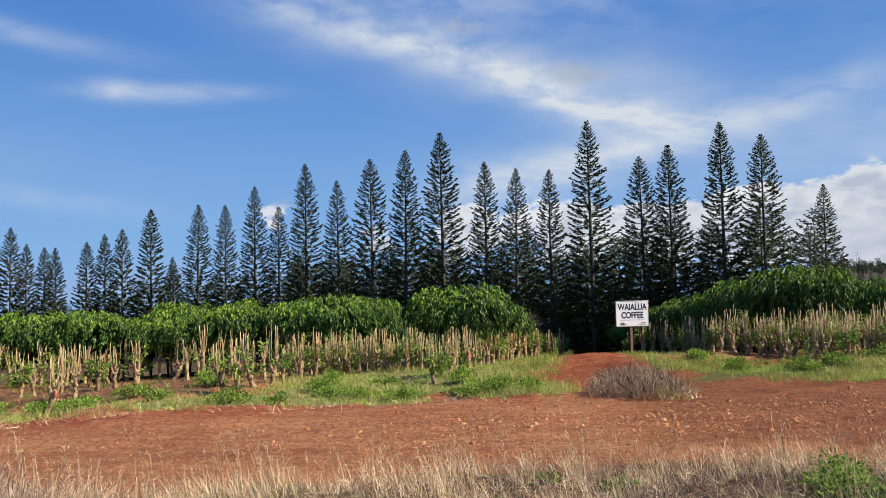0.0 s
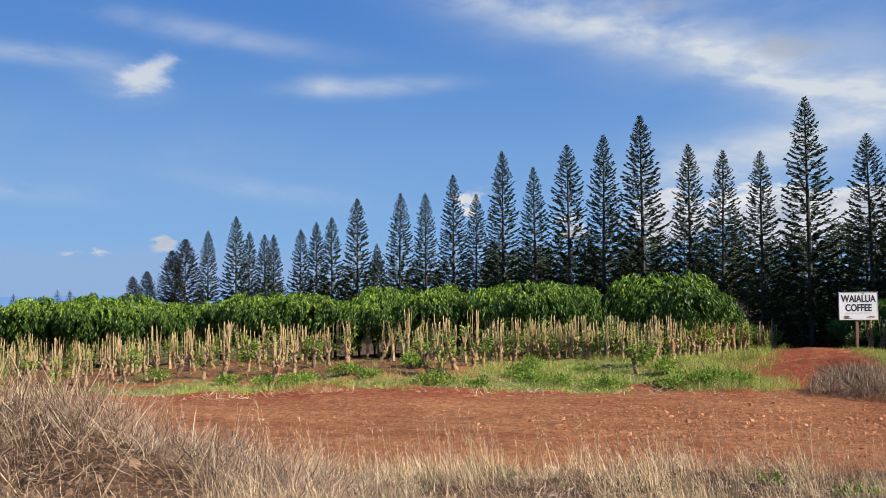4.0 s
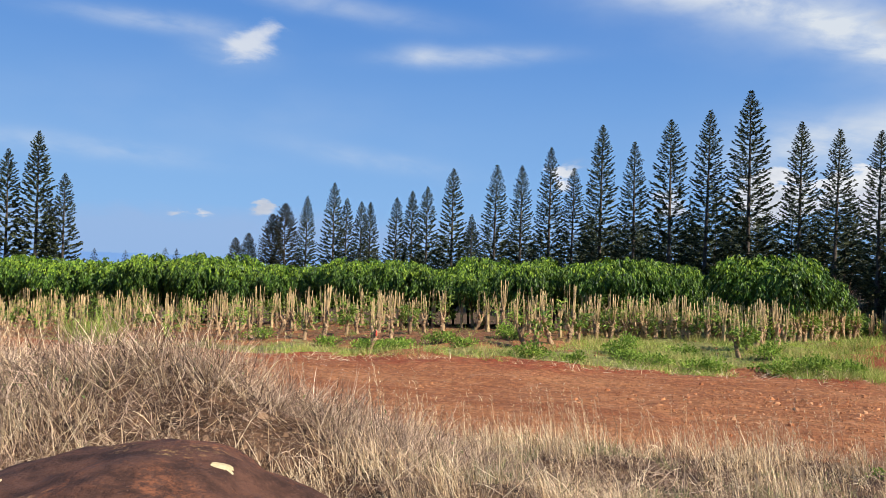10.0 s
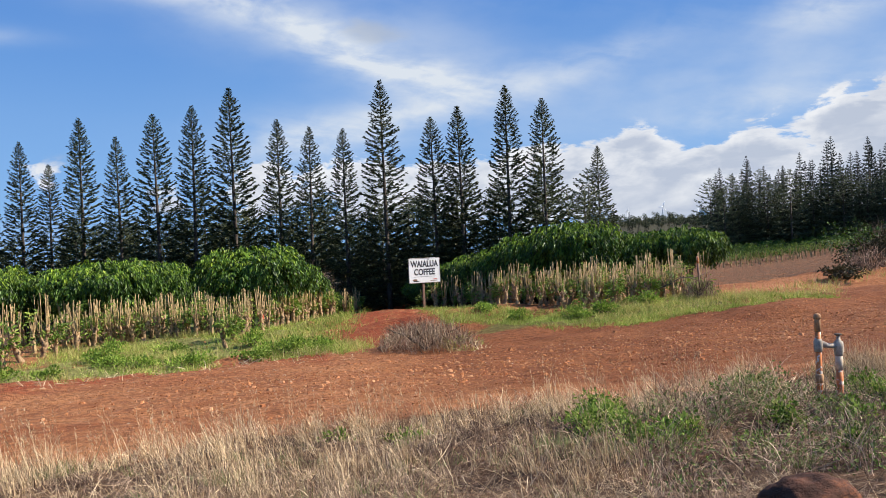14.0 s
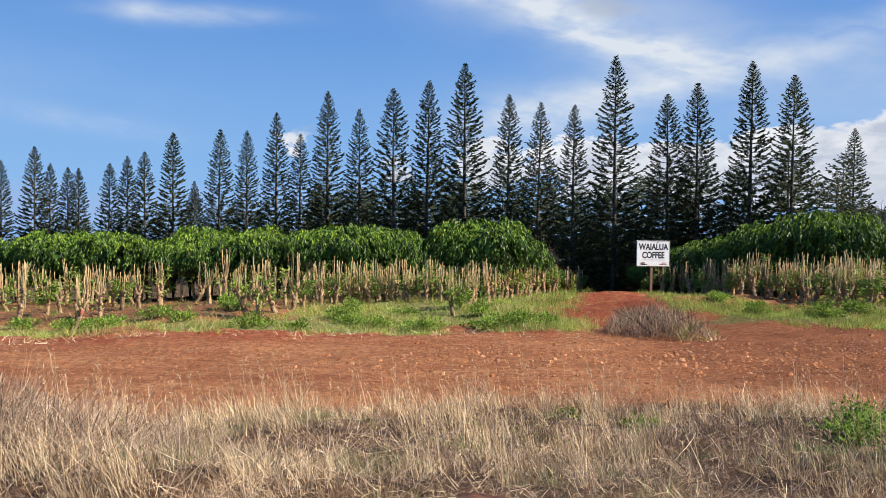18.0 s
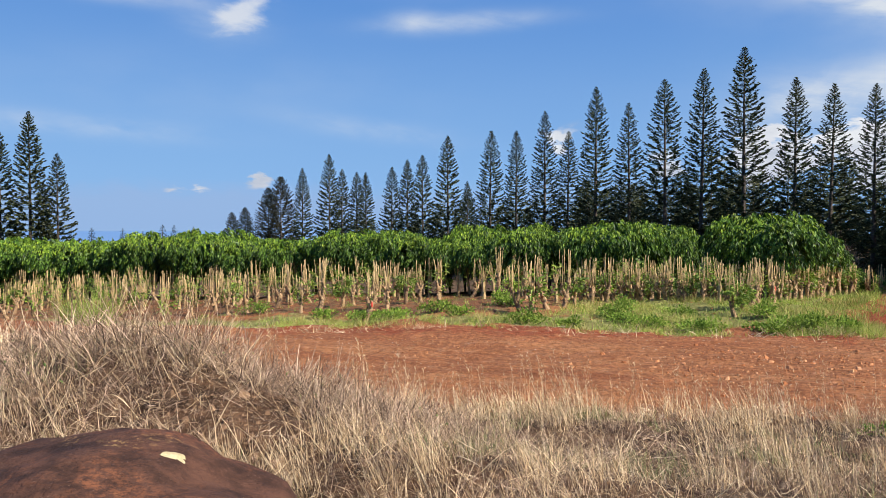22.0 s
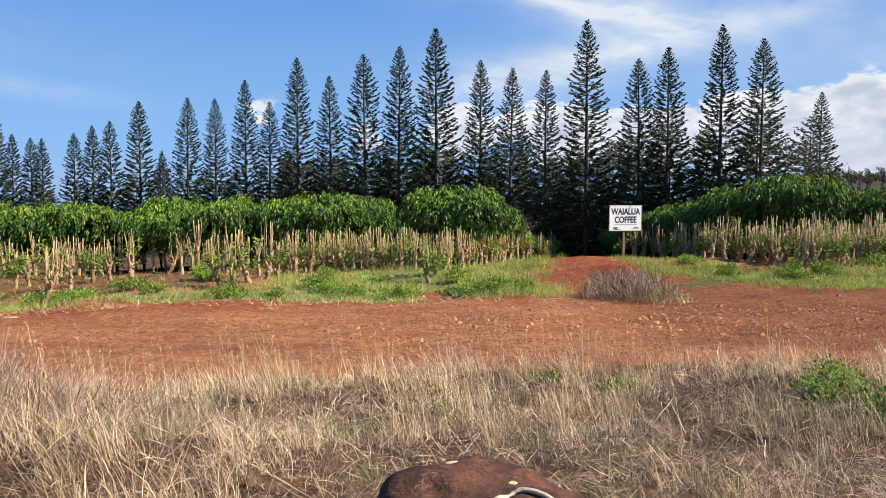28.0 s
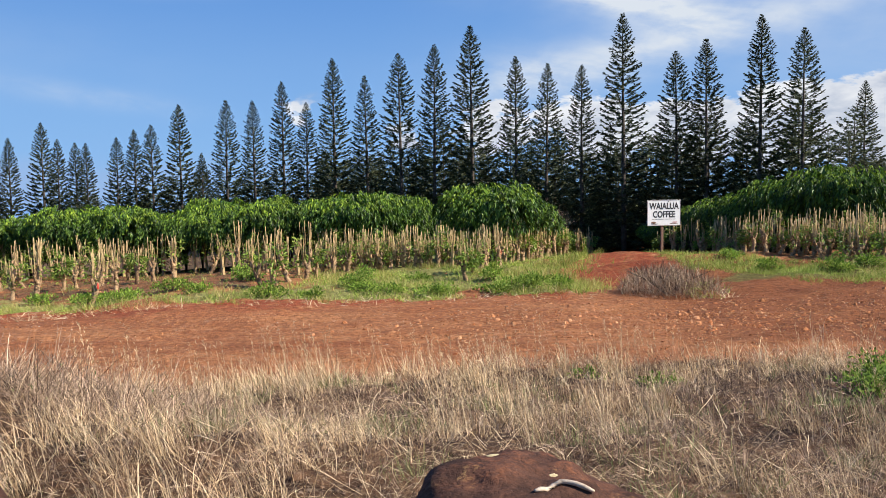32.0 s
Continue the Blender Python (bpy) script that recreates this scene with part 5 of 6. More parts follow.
clods("road_pebbles", 3600, on_road, (0.006, 0.02), M_PEBBLE, "small pale pebbles on the dirt road", 45)
clods("field_clods", 2500, lambda rng, n: (rng.uniform(-30, 1, n), rng.uniform(20.5, 28, n)), (0.01, 0.05), M_CLOD, "red clods between the stumps", 46)
clods("mound_clods", 170, lambda rng, n: (rng.normal(-3.15, 0.5, n), rng.normal(4.75, 0.35, n)), (0.012, 0.055), M_SOILCLOD, "brown soil clods on the spoil mound", 43)
clods("slope_clods", 26, lambda rng, n: (rng.normal(-3.2, 0.3, n), rng.normal(5.0, 0.22, n)), (0.02, 0.075), M_SOILCLOD, "large dark soil clods on the mound slope", 47)
clods("verge_stones", 500, lambda rng, n: (rng.uniform(-7, 9, n), rng.uniform(3, 10.5, n)), (0.01, 0.05), M_SOILCLOD, "brown stones among the dry grass", 44)


# ---- grass, brush and weeds ----
def meadow(name, centres, per, spread, length, width, amount, mat, label, seed, category="grass", heading=None, lift=0.0):
    """Tufts of blades round the given centres."""
    rng = np.random.default_rng(seed)
    c = np.repeat(centres, per, 0)
    n = len(c)
    r, a = spread * np.abs(rng.normal(0, 0.6, n)), rng.uniform(0, 6.283, n)
    x, y = c[:, 0] + np.cos(a) * r, c[:, 1] + np.sin(a) * r
    size = np.repeat(rng.uniform(0.65, 1.15, len(centres)), per)
    L = (length[0] + (length[1] - length[0]) * rng.random(n)) * size
    thin = np.clip(np.hypot(x, y) / 8.5, 0.38, 1.0)
    lean = (a + rng.normal(0, 0.7, n)) if heading is None else heading + rng.normal(0, 0.9, n)
    P = np.stack([x, y, land(x, y) - 0.02 + lift * rng.random(n) ** 1.5], 1)
    V, F = blade_arrays(P, L, rng.uniform(width[0], width[1], n) * thin, lean, np.clip(rng.normal(amount, 0.22, n), 0.02, 0.98), rng)
    return stuff(name, V, F, mat, label, category)


def scatter(seed, n, x0, x1, y0, y1, keep=None):
    rng = np.random.default_rng(seed)
    x, y = rng.uniform(x0, x1, n), rng.uniform(y0, y1, n)
    if keep is not None:
        ok = keep(x, y, rng.random(n))
        x, y = x[ok], y[ok]
    return np.stack([x, y], 1)


def waves(x, y, k, seed):
    """Smooth patches over the ground, 0 to 1, about 1.5 / k metres across."""
    rng = np.random.default_rng(seed)
    total_ = 0
    for f, a in ((1.0, 0.5), (1.9, 0.3), (3.7, 0.2)):
        u, v, p, q = rng.uniform(0.6, 1.3), rng.uniform(-0.5, 0.5), rng.uniform(0, 6.28), rng.uniform(0, 6.28)
        total_ = total_ + a * np.sin(k * f * (2 * u * x + v * y) + p) * np.sin(k * f * (2 * u * y - v * x) + q)
    return np.clip(0.5 + 0.9 * total_, 0, 1)


def verge(x, y):
    """The ground that dry growth covers: clear of boulders, of the road and of the spoil slope."""
    clear = ((x + 1.95) ** 2 + (y - 2.05) ** 2 > 0.75) & ((x - 0.02) ** 2 + (y - 2.85) ** 2 > 0.26)
    slope = np.exp(-(((x + 3.1) / 0.6) ** 2 + ((y - 4.8) / 0.45) ** 2)) > 0.5
    return clear & ~slope & (y < 10.75 + 0.3 * np.sin(2.1 * x) + 0.15 * np.sin(5.3 * x)) & (np.abs(x) < 2.2 + 1.05 * y)


def corner(x, y):
    """The weedy, half bare ground at the end of the verge."""
    return step(x + 0.25 * (y - 6), 2.6, 4.0) * (1 - step(y, 8.6, 9.6))


def hollow(x, y):
    """Low green patch beside the mound where little straw stands."""
    return np.exp(-(((x + 1.3) / 1.3) ** 2 + ((y - 6.4) / 1.9) ** 2))


def straw_ground(x, y, r):
    near = np.clip((y - 3) / 6, 0, 1)
    return verge(x, y) & (r < (0.06 + 1.05 * step(waves(x, y, 0.75, 1), 0.42, 0.7)) * (0.72 + 0.28 * near) * (1 - 0.85 * corner(x, y)) * (1 - 0.6 * hollow(x, y)))


def brown_ground(x, y, r):
    return verge(x, y) & (r < 0.35 + 0.75 * step(waves(x, y, 0.9, 2), 0.35, 0.7) - 0.8 * corner(x, y) - 0.3 * hollow(x, y))


def green_ground(x, y, r):
    return verge(x, y) & (r < 0.9 * step(waves(x, y, 0.7, 7) + 0.22 * hollow(x, y), 0.6, 0.8))


def tufts(name, centres, per, spread, length, width, lean, mat, label, seed):
    """Bunched grass: the stalks of one tuft fan out from its foot and share a wind lean."""
    rng = np.random.default_rng(seed)
    m = len(centres)
    c = np.repeat(centres, per, 0)
    n = len(c)
    r, a = spread * np.sqrt(rng.random(n)) * np.repeat(rng.uniform(0.5, 1.4, m), per), rng.uniform(0, 6.283, n)
    x, y = c[:, 0] + np.cos(a) * r, c[:, 1] + np.sin(a) * r
    wind = np.repeat(rng.uniform(2.2, 4.2, m), per)
    hx, hy = np.cos(a) * r / spread + 0.7 * np.cos(wind) + rng.normal(0, 0.35, n), np.sin(a) * r / spread + 0.7 * np.sin(wind) + rng.normal(0, 0.35, n)
    size = np.repeat(rng.uniform(0.55, 1.2, m), per)
    L = (length[0] + (length[1] - length[0]) * rng.random(n) ** 1.3) * size
    W = rng.uniform(width[0], width[1], n) * np.clip(np.hypot(x, y) / 8.5, 0.42, 1.0)
    P = np.stack([x, y, land(x, y) - 0.02], 1)
    return stuff(name, *blade_arrays(P, L, W, np.arctan2(hy, hx), np.clip(np.abs(rng.normal(lean, 0.14, n)), 0.02, 0.95), rng), mat, label, "grass")


def seed_heads(name, centres, per, length, mat, label, seed):
    """Tall thin stalks carrying loose feathery heads."""
    rng = np.random.default_rng(seed)
    c = np.repeat(centres, per, 0) + rng.normal(0, 0.09, (len(centres) * per, 2))
    n = len(c)
    L, head, tilt = rng.uniform(*length, n), rng.uniform(1.8, 4.6, n), np.abs(rng.normal(0.25, 0.18, n))
    P = np.stack([c[:, 0], c[:, 1], land(c[:, 0], c[:, 1]) - 0.02], 1)
    way = np.stack([np.cos(head) * np.sin(tilt), np.sin(head) * np.sin(tilt), np.cos(tilt)], 1)
    s = np.stack([-np.sin(head), np.cos(head), np.zeros(n)], 1) * 0.0017
    tip = P + way * L[:, None]
    V = np.stack([P - s, P + s, tip], 1).reshape(-1, 3)
    F = np.arange(n * 3).reshape(-1, 3)
    q = rng.uniform(0.66, 1.0, (n, 12))
    at = (P[:, None] + way[:, None] * (L[:, None] * q)[..., None]).reshape(-1, 3)
    D = np.repeat(way, 12, 0) + rng.normal(0, 0.45, (n * 12, 3))
    v, f = leaf_arrays(at, D, rng.uniform(0.02, 0.05, n * 12), np.full(n * 12, 0.004), rng)
    return stuff(name, *joined([(V, F), (v, f)]), mat, label, "grass")


AREA = (-11, 10, 2.4, 11.2)
tufts("dry_grass", scatter(51, 2500, *AREA, straw_ground), 42, 0.14, (0.1, 0.42), (0.0026, 0.005), 0.27, M_STRAW, "tufts of bleached dry grass on the verge", 52)
tufts("brown_grass", scatter(53, 1900, *AREA, brown_ground), 26, 0.16, (0.07, 0.26), (0.0026, 0.005), 0.3, M_TWIG, "tufts of browned dead grass on the verge", 54)
seed_heads("tall_straw", scatter(50, 520, -10, 7, 6.0, 11.2, straw_ground), 5, (0.4, 0.82), M_STRAW, "tall thin stalks with loose seed heads", 49)
meadow("fallen_straw", scatter(55, 8500, *AREA, brown_ground), 5, 0.3, (0.08, 0.34), (0.0026, 0.0055), 0.82, M_STRAW, "flattened dry grass litter", 56, lift=0.12)
meadow("bent_straw", scatter(56, 700, *AREA, brown_ground), 2, 0.25, (0.3, 0.75), (0.0035, 0.0065), 0.66, M_STRAW, "bent and crossing dry stalks", 50, lift=0.2)
meadow("low_brush", scatter(57, 5200, *AREA, brown_ground), 10, 0.22, (0.05, 0.2), (0.0025, 0.0055), 0.66, M_TWIG, "grey-brown dead weeds in the grass", 58, "brush", lift=0.13)
# short dark blades added to paint the shaded gaps between tufts
meadow("dark_weeds", scatter(60, 3800, *AREA, brown_ground), 9, 0.2, (0.05, 0.2), (0.003, 0.006), 0.6, M_DARK_TWIG, "short dark brown stems painting the shaded gaps in the grass", 59, "brush", lift=0.1)
meadow("verge_greens", scatter(71, 4200, *AREA, green_ground), 18, 0.12, (0.06, 0.24), (0.003, 0.006), 0.35, M_DULL_GRASS, "dull green grass among the straw", 72)
meadow("green_tufts", np.array([(-2.9, 9.6), (-1.9, 9.4), (-1.6, 9.6), (-2.2, 7.0), (-2.3, 7.3), (-2.0, 6.7), (-1.7, 5.4), (-0.4, 4.6), (0.9, 4.4), (1.1, 6.3), (1.9, 8.9), (0.2, 7.9), (-3.1, 8.1), (-2.4, 8.8), (2.4, 5.6), (4.2, 5.4), (5.0, 5.9)]), 110, 0.2, (0.06, 0.26), (0.003, 0.006), 0.4, M_DULL_GRASS, "small green grass tufts in the straw", 75)
tufts("edge_grass", scatter(58, 420, -9, 10, 9.2, 11.3, lambda x, y, r: (y < 11.0 + 0.35 * np.sin(2.1 * x) + 0.2 * np.sin(5.3 * x)) & (r < 0.15 + waves(x, y, 0.9, 9) ** 2)), 40, 0.13, (0.15, 0.5), (0.0035, 0.006), 0.22, M_STRAW, "dry grass fringe along the road", 61)
tufts("mound_foot_straw", scatter(48, 60, -3.0, -1.0, 3.3, 5.3, lambda x, y, r: verge(x, y)), 40, 0.12, (0.12, 0.42), (0.003, 0.0055), 0.3, M_STRAW, "bleached grass at the foot of the mound", 47)
meadow("near_litter", scatter(46, 2600, -4, 6, 2.6, 5.6, lambda x, y, r: verge(x, y) & (r > corner(x, y))), 4, 0.25, (0.06, 0.26), (0.003, 0.006), 0.86, M_STRAW, "pale broken straw lying on the soil", 45, "litter", lift=0.05)
meadow("litter", scatter(59, 7500, -9, 10, 2.6, 11.0), 4, 0.3, (0.04, 0.16), (0.004, 0.009), 0.8, M_DUFF, "dark broken litter on the soil", 60, "litter")
meadow("fallen_twigs", scatter(64, 800, -5, 9, 3.0, 9.0), 3, 0.3, (0.1, 0.45), (0.004, 0.009), 0.95, M_TWIG, "broken grey twigs lying on the soil", 63, "litter", lift=0.06)


def on_mound(x, y, r):
    d = ((x + 4.6) / 2.6) ** 2 + ((y - 5.3) / 1.9) ** 2
    bare = np.exp(-(((x + 3.1) / 0.55) ** 2 + ((y - 4.75) / 0.4) ** 2))
    return (r < np.exp(-d * 0.8)) & (r > 0.9 * bare)


meadow("dead_brush", scatter(61, 5200, -11, -1, 3.0, 8.5, on_mound), 9, 0.22, (0.1, 0.38), (0.003, 0.0065), 0.7, M_TWIG, "tangled grey-pink dead brush over the mound", 62, "brush", lift=0.12)
meadow("flank_brush", scatter(45, 620, -5.6, -2.1, 5.3, 7.6, lambda x, y, r: r < 0.3 + np.exp(-(((x + 3.6) / 1.3) ** 2 + ((y - 6.3) / 1.0) ** 2))), 11, 0.2, (0.2, 0.55), (0.003, 0.006), 0.52, M_TWIG, "tangled grey dead brush on the mound's flank", 44, "brush", lift=0.15)
meadow("dark_brush", scatter(62, 2600, -11, -1, 3.0, 8.5, on_mound), 6, 0.22, (0.08, 0.3), (0.003, 0.0065), 0.65, M_DARK_TWIG, "dead stems darkened for the shaded gaps inside the brush", 65, "brush", lift=0.12)
meadow("mound_straw", scatter(63, 1700, -12, -1, 3.0, 8.8, on_mound), 6, 0.18, (0.18, 0.5), (0.003, 0.006), 0.5, M_STRAW, "bleached straw over the mound", 64, lift=0.12)
meadow("left_brush", scatter(65, 1300, -15, -4, 5.0, 10.5), 10, 0.25, (0.2, 0.55), (0.004, 0.008), 0.55, M_TWIG, "dry brush along the verge", 66, "brush", lift=0.15)
meadow("left_straw", scatter(67, 1100, -16, -4, 5.5, 11.0), 8, 0.22, (0.25, 0.65), (0.004, 0.008), 0.42, M_STRAW, "dry straw along the verge", 68, lift=0.1)


def on_strip(x, y, r):
    """Grass beyond the road: a patchy strip, spreading back among the stumps near the track; bare on the track itself."""
    far = road_edges(x)[1]
    d = y - far
    track = np.abs(x - 3.7 - (y - 18) * 0.22) < 1.6 - 0.9 * (r > 0.15) + 0.4 * np.sin(1.7 * y)
    patch = (np.sin(0.9 * x + 1.4) * np.sin(0.8 * y + 0.3 * x) + 0.6 * np.sin(2.3 * x + 0.7 * y) * np.sin(1.9 * y + 2)) * 0.4 + 0.5
    lush = np.exp(-(((x + 0.6) / 3.9) ** 4)) * step(d, 0.7, 1.9) * (1 - step(y, 26, 28.5))
    strip = np.exp(-(((d - 1.7) / 1.2) ** 2))
    return (d > 0.1 + ragged(x) * (0.5 + r) + 1.1 * step(waves(x, 0.35 * y, 1.1, 13), 0.42, 0.66)) & ~track & (r < np.maximum(0.8 * lush, 0.7 * strip) * np.clip(2.4 * patch - 0.7, 0.05, 1.2) + 0.03)


meadow("field_grass", scatter(73, 14000, -16, 6, 17, 29, on_strip), 14, 0.16, (0.06, 0.26), (0.007, 0.013), 0.45, M_GRASS, "green grass between road and stumps", 74)
meadow("yellow_grass", scatter(75, 7000, -12, 5, 17.5, 27, lambda x, y, r: on_strip(x, y, r) & (np.sin(1.3 * x) * np.sin(1.1 * y + 1) > 0.02)), 12, 0.16, (0.12, 0.34), (0.008, 0.015), 0.42, M_YELLOW_GRASS, "yellowing grass patches", 76)
meadow("strip_straw", scatter(76, 1500, -14, 6, 17.2, 21.5, lambda x, y, r: (r < 0.34) & (y > road_edges(x)[1] - 0.1) & (y < road_edges(x)[1] + 1.6) & (np.abs(x - 3.7) > 1.2)), 8, 0.2, (0.14, 0.42), (0.008, 0.015), 0.85, M_STRAW, "dry straw in the roadside grass", 73)
meadow("track_grass", scatter(77, 1500, -0.4, 5.0, 18.2, 31, lambda x, y, r: r < np.exp(-(((x - 1.7 - (y - 19) * 0.17) / 0.75) ** 2))), 12, 0.18, (0.12, 0.38), (0.008, 0.015), 0.38, M_GRASS, "pale green grass beside the track", 78)
meadow("right_grass", scatter(79, 9000, 6.0, 17, 19.3, 31, lambda x, y, r: (y - (33.5 - 1.15 * x + np.maximum(0, x - 10.3) * 1.15) < 1.9) & (y - (33.5 - 1.15 * x + np.maximum(0, x - 10.3) * 1.15) > -3.8 + 0.6 * np.sin(2 * x)) & (y > 19.7 + 0.3 * np.sin(1.7 * x)) & (r < 0.25 + waves(x, y, 0.6, 12))), 12, 0.17, (0.06, 0.22), (0.008, 0.015), 0.45, M_GRASS, "green grass at the foot of the stumps", 80)
meadow("right_yellow", scatter(81, 700, 10, 18, 20.5, 24.5), 10, 0.17, (0.12, 0.35), (0.006, 0.012), 0.4, M_YELLOW_GRASS, "yellow-green grass at the field corner", 82)


def weed_clump(x, y, wide, high, n, seed, mat=None, label="low leafy green weed clump", leaf=(0.05, 0.1)):
    """A leafy herb: short stems with broad leaves all over."""
    rng = np.random.default_rng(seed)
    w = thing("weed_clump", label, "weed", "roadside weeds", (x, y, float(land(x, y)) - 0.03))
    hubs = 7
    ha, hr, hh = rng.uniform(0, 6.283, hubs), rng.uniform(0.1, 0.8, hubs), rng.uniform(0.55, 1.0, hubs)
    own = rng.integers(0, hubs, n)
    ball = rng.normal(0, 1, (n, 3))
    ball /= np.linalg.norm(ball, axis=1, keepdims=True)
    ball *= rng.random((n, 1)) ** 0.4
    top = hh[own] * high * (1 - 0.45 * hr[own])
    P = np.stack([np.cos(ha[own]) * hr[own] * wide / 2 + ball[:, 0] * wide * 0.24, np.sin(ha[own]) * hr[own] * wide / 2 + ball[:, 1] * wide * 0.24, np.clip(top * (0.62 + 0.42 * ball[:, 2]), 0.02, None)], 1)
    D = ball + rng.normal(0, 0.45, (n, 3)) + [0, 0, 0.35]
    L = rng.uniform(*leaf, n)
    part("foliage", mesh_of("foliage", *leaf_arrays(P, D, L, L * 0.6, rng), mat or M_WEED), mat or M_WEED, w)
    k = rng.integers(0, n, 30)
    stems = [tube_arrays([(P[i, 0] * 0.3, P[i, 1] * 0.3, 0), tuple(P[i] * [0.7, 0.7, 0.6]), tuple(P[i])], [0.006, 0.005, 0.003], 4, False) for i in k]
    part("stalk", mesh_of("stalk", *joined(stems), M_STEM), M_STEM, w)["kind"] = "stuff"
    return w


for k, (x, y, wd, h, n) in enumerate(((-4.9, 19.0, 1.0, 0.5, 560), (-0.9, 19.5, 1.3, 0.4, 620), (1.3, 19.9, 1.5, 0.6, 900), (0.4, 19.3, 1.2, 0.42, 520), (2.2, 20.6, 1.0, 0.5, 420), (-3.1, 21.4, 1.1, 0.6, 520), (-1.6, 22.8, 1.0, 0.5, 420), (0.6, 22.6, 0.9, 0.7, 420), (-2.9, 20.8, 0.9, 0.4, 320), (-8.6, 19.4, 1.2, 0.35, 420), (-7.2, 20.6, 1.0, 0.35, 320), (-9.9, 20.3, 1.2, 0.4, 480), (-9.1, 20.7, 1.1, 0.35, 420), (-8.1, 21.4, 1.2, 0.4, 460), (-6.6, 22.9, 0.9, 0.6, 380), (-11.4, 21.0, 1.0, 0.4, 360), (-14.0, 21.4, 1.1, 0.5, 380), (-3.9, 19.4, 0.9, 0.4, 420), (-2.2, 20.4, 1.0, 0.45, 420),
                                    (9.6, 22.0, 1.2, 0.6, 620), (10.5, 21.9, 1.0, 0.6, 520), (8.2, 22.6, 1.1, 0.45, 420), (12.4, 22.8, 1.2, 0.5, 520), (7.6, 24.6, 1.0, 0.4, 360), (14.4, 23.4, 1.4, 0.7, 640), (-6.3, 22.6, 0.8, 0.5, 300), (-3.3, 23.6, 0.8, 0.5, 300), (1.6, 21.6, 0.8, 0.4, 300))):
    weed_clump(x, y, wd, h, n, 100 + k)
for k, (x, y, wd, h, n) in enumerate(((4.3, 8.9, 0.95, 0.5, 900), (3.9, 8.2, 0.7, 0.42, 560), (3.55, 7.0, 0.6, 0.32, 420), (3.5, 7.7, 0.6, 0.38, 420), (6.75, 9.6, 0.9, 0.4, 520), (5.9, 7.1, 0.6, 0.24, 420), (6.9, 7.5, 0.7, 0.34, 520), (5.0, 6.7, 0.6, 0.36, 420), (5.5, 7.9, 0.7, 0.55, 520), (3.75, 6.6, 0.6, 0.3, 420), (4.05, 6.9, 0.5, 0.3, 320), (4.9, 5.6, 0.4, 0.22, 200), (2.1, 9.7, 0.6, 0.25, 220), (1.3, 9.9, 0.5, 0.2, 160), (5.6, 6.5, 0.5, 0.3, 260), (4.4, 6.2, 0.35, 0.2, 120), (7.2, 8.2, 0.9, 0.4, 460))):
    weed_clump(x, y, wd, h, n, 140 + k, M_WEED_DEEP, label="bright green leafy weed in the dry verge", leaf=(0.025, 0.06))


def dry_bush(x, y, wide, high, n, seed, mat, label):
    """A leafless bush: fine twigs branching outward from one root."""
    rng = np.random.default_rng(seed)
    d = thing("dry_bush", label, "bush", place=(x, y, float(land(x, y)) - 0.02))
    lean, out = rng.uniform(0, 6.283, n), rng.random(n) ** 0.6
    edge = 1 + 0.16 * np.sin(3 * lean + seed) + 0.1 * np.sin(7 * lean)
    rise = rng.random(n) ** 0.8
    foot = np.stack([np.cos(lean) * out * edge * wide * 0.4, np.sin(lean) * out * edge * wide * 0.4, rise * high * 0.72 * np.sqrt(np.clip(1.05 - out ** 2, 0, 1))], 1)
    V, F = blade_arrays(foot, high * rng.uniform(0.12, 0.5, n), rng.uniform(0.0035, 0.008, n) * (1 + 0.02 * math.hypot(x, y)), rng.uniform(0, 6.283, n), np.clip(rng.normal(0.5, 0.4, n), -0.2, 1.15), rng)
    part("canopy", mesh_of("canopy", V, F, mat), mat, d)
    lean = rng.uniform(0, 6.283, 16)
    part("branchwork", mesh_of("branchwork", *joined([tube_arrays([(0, 0, 0), (math.cos(q) * wide * 0.15, math.sin(q) * wide * 0.15, high * 0.4), (math.cos(q) * wide * 0.34, math.sin(q) * wide * 0.34, high * 0.72)], [0.016, 0.011, 0.005], 5, False) for q in lean]), M_STEM), M_STEM, d)


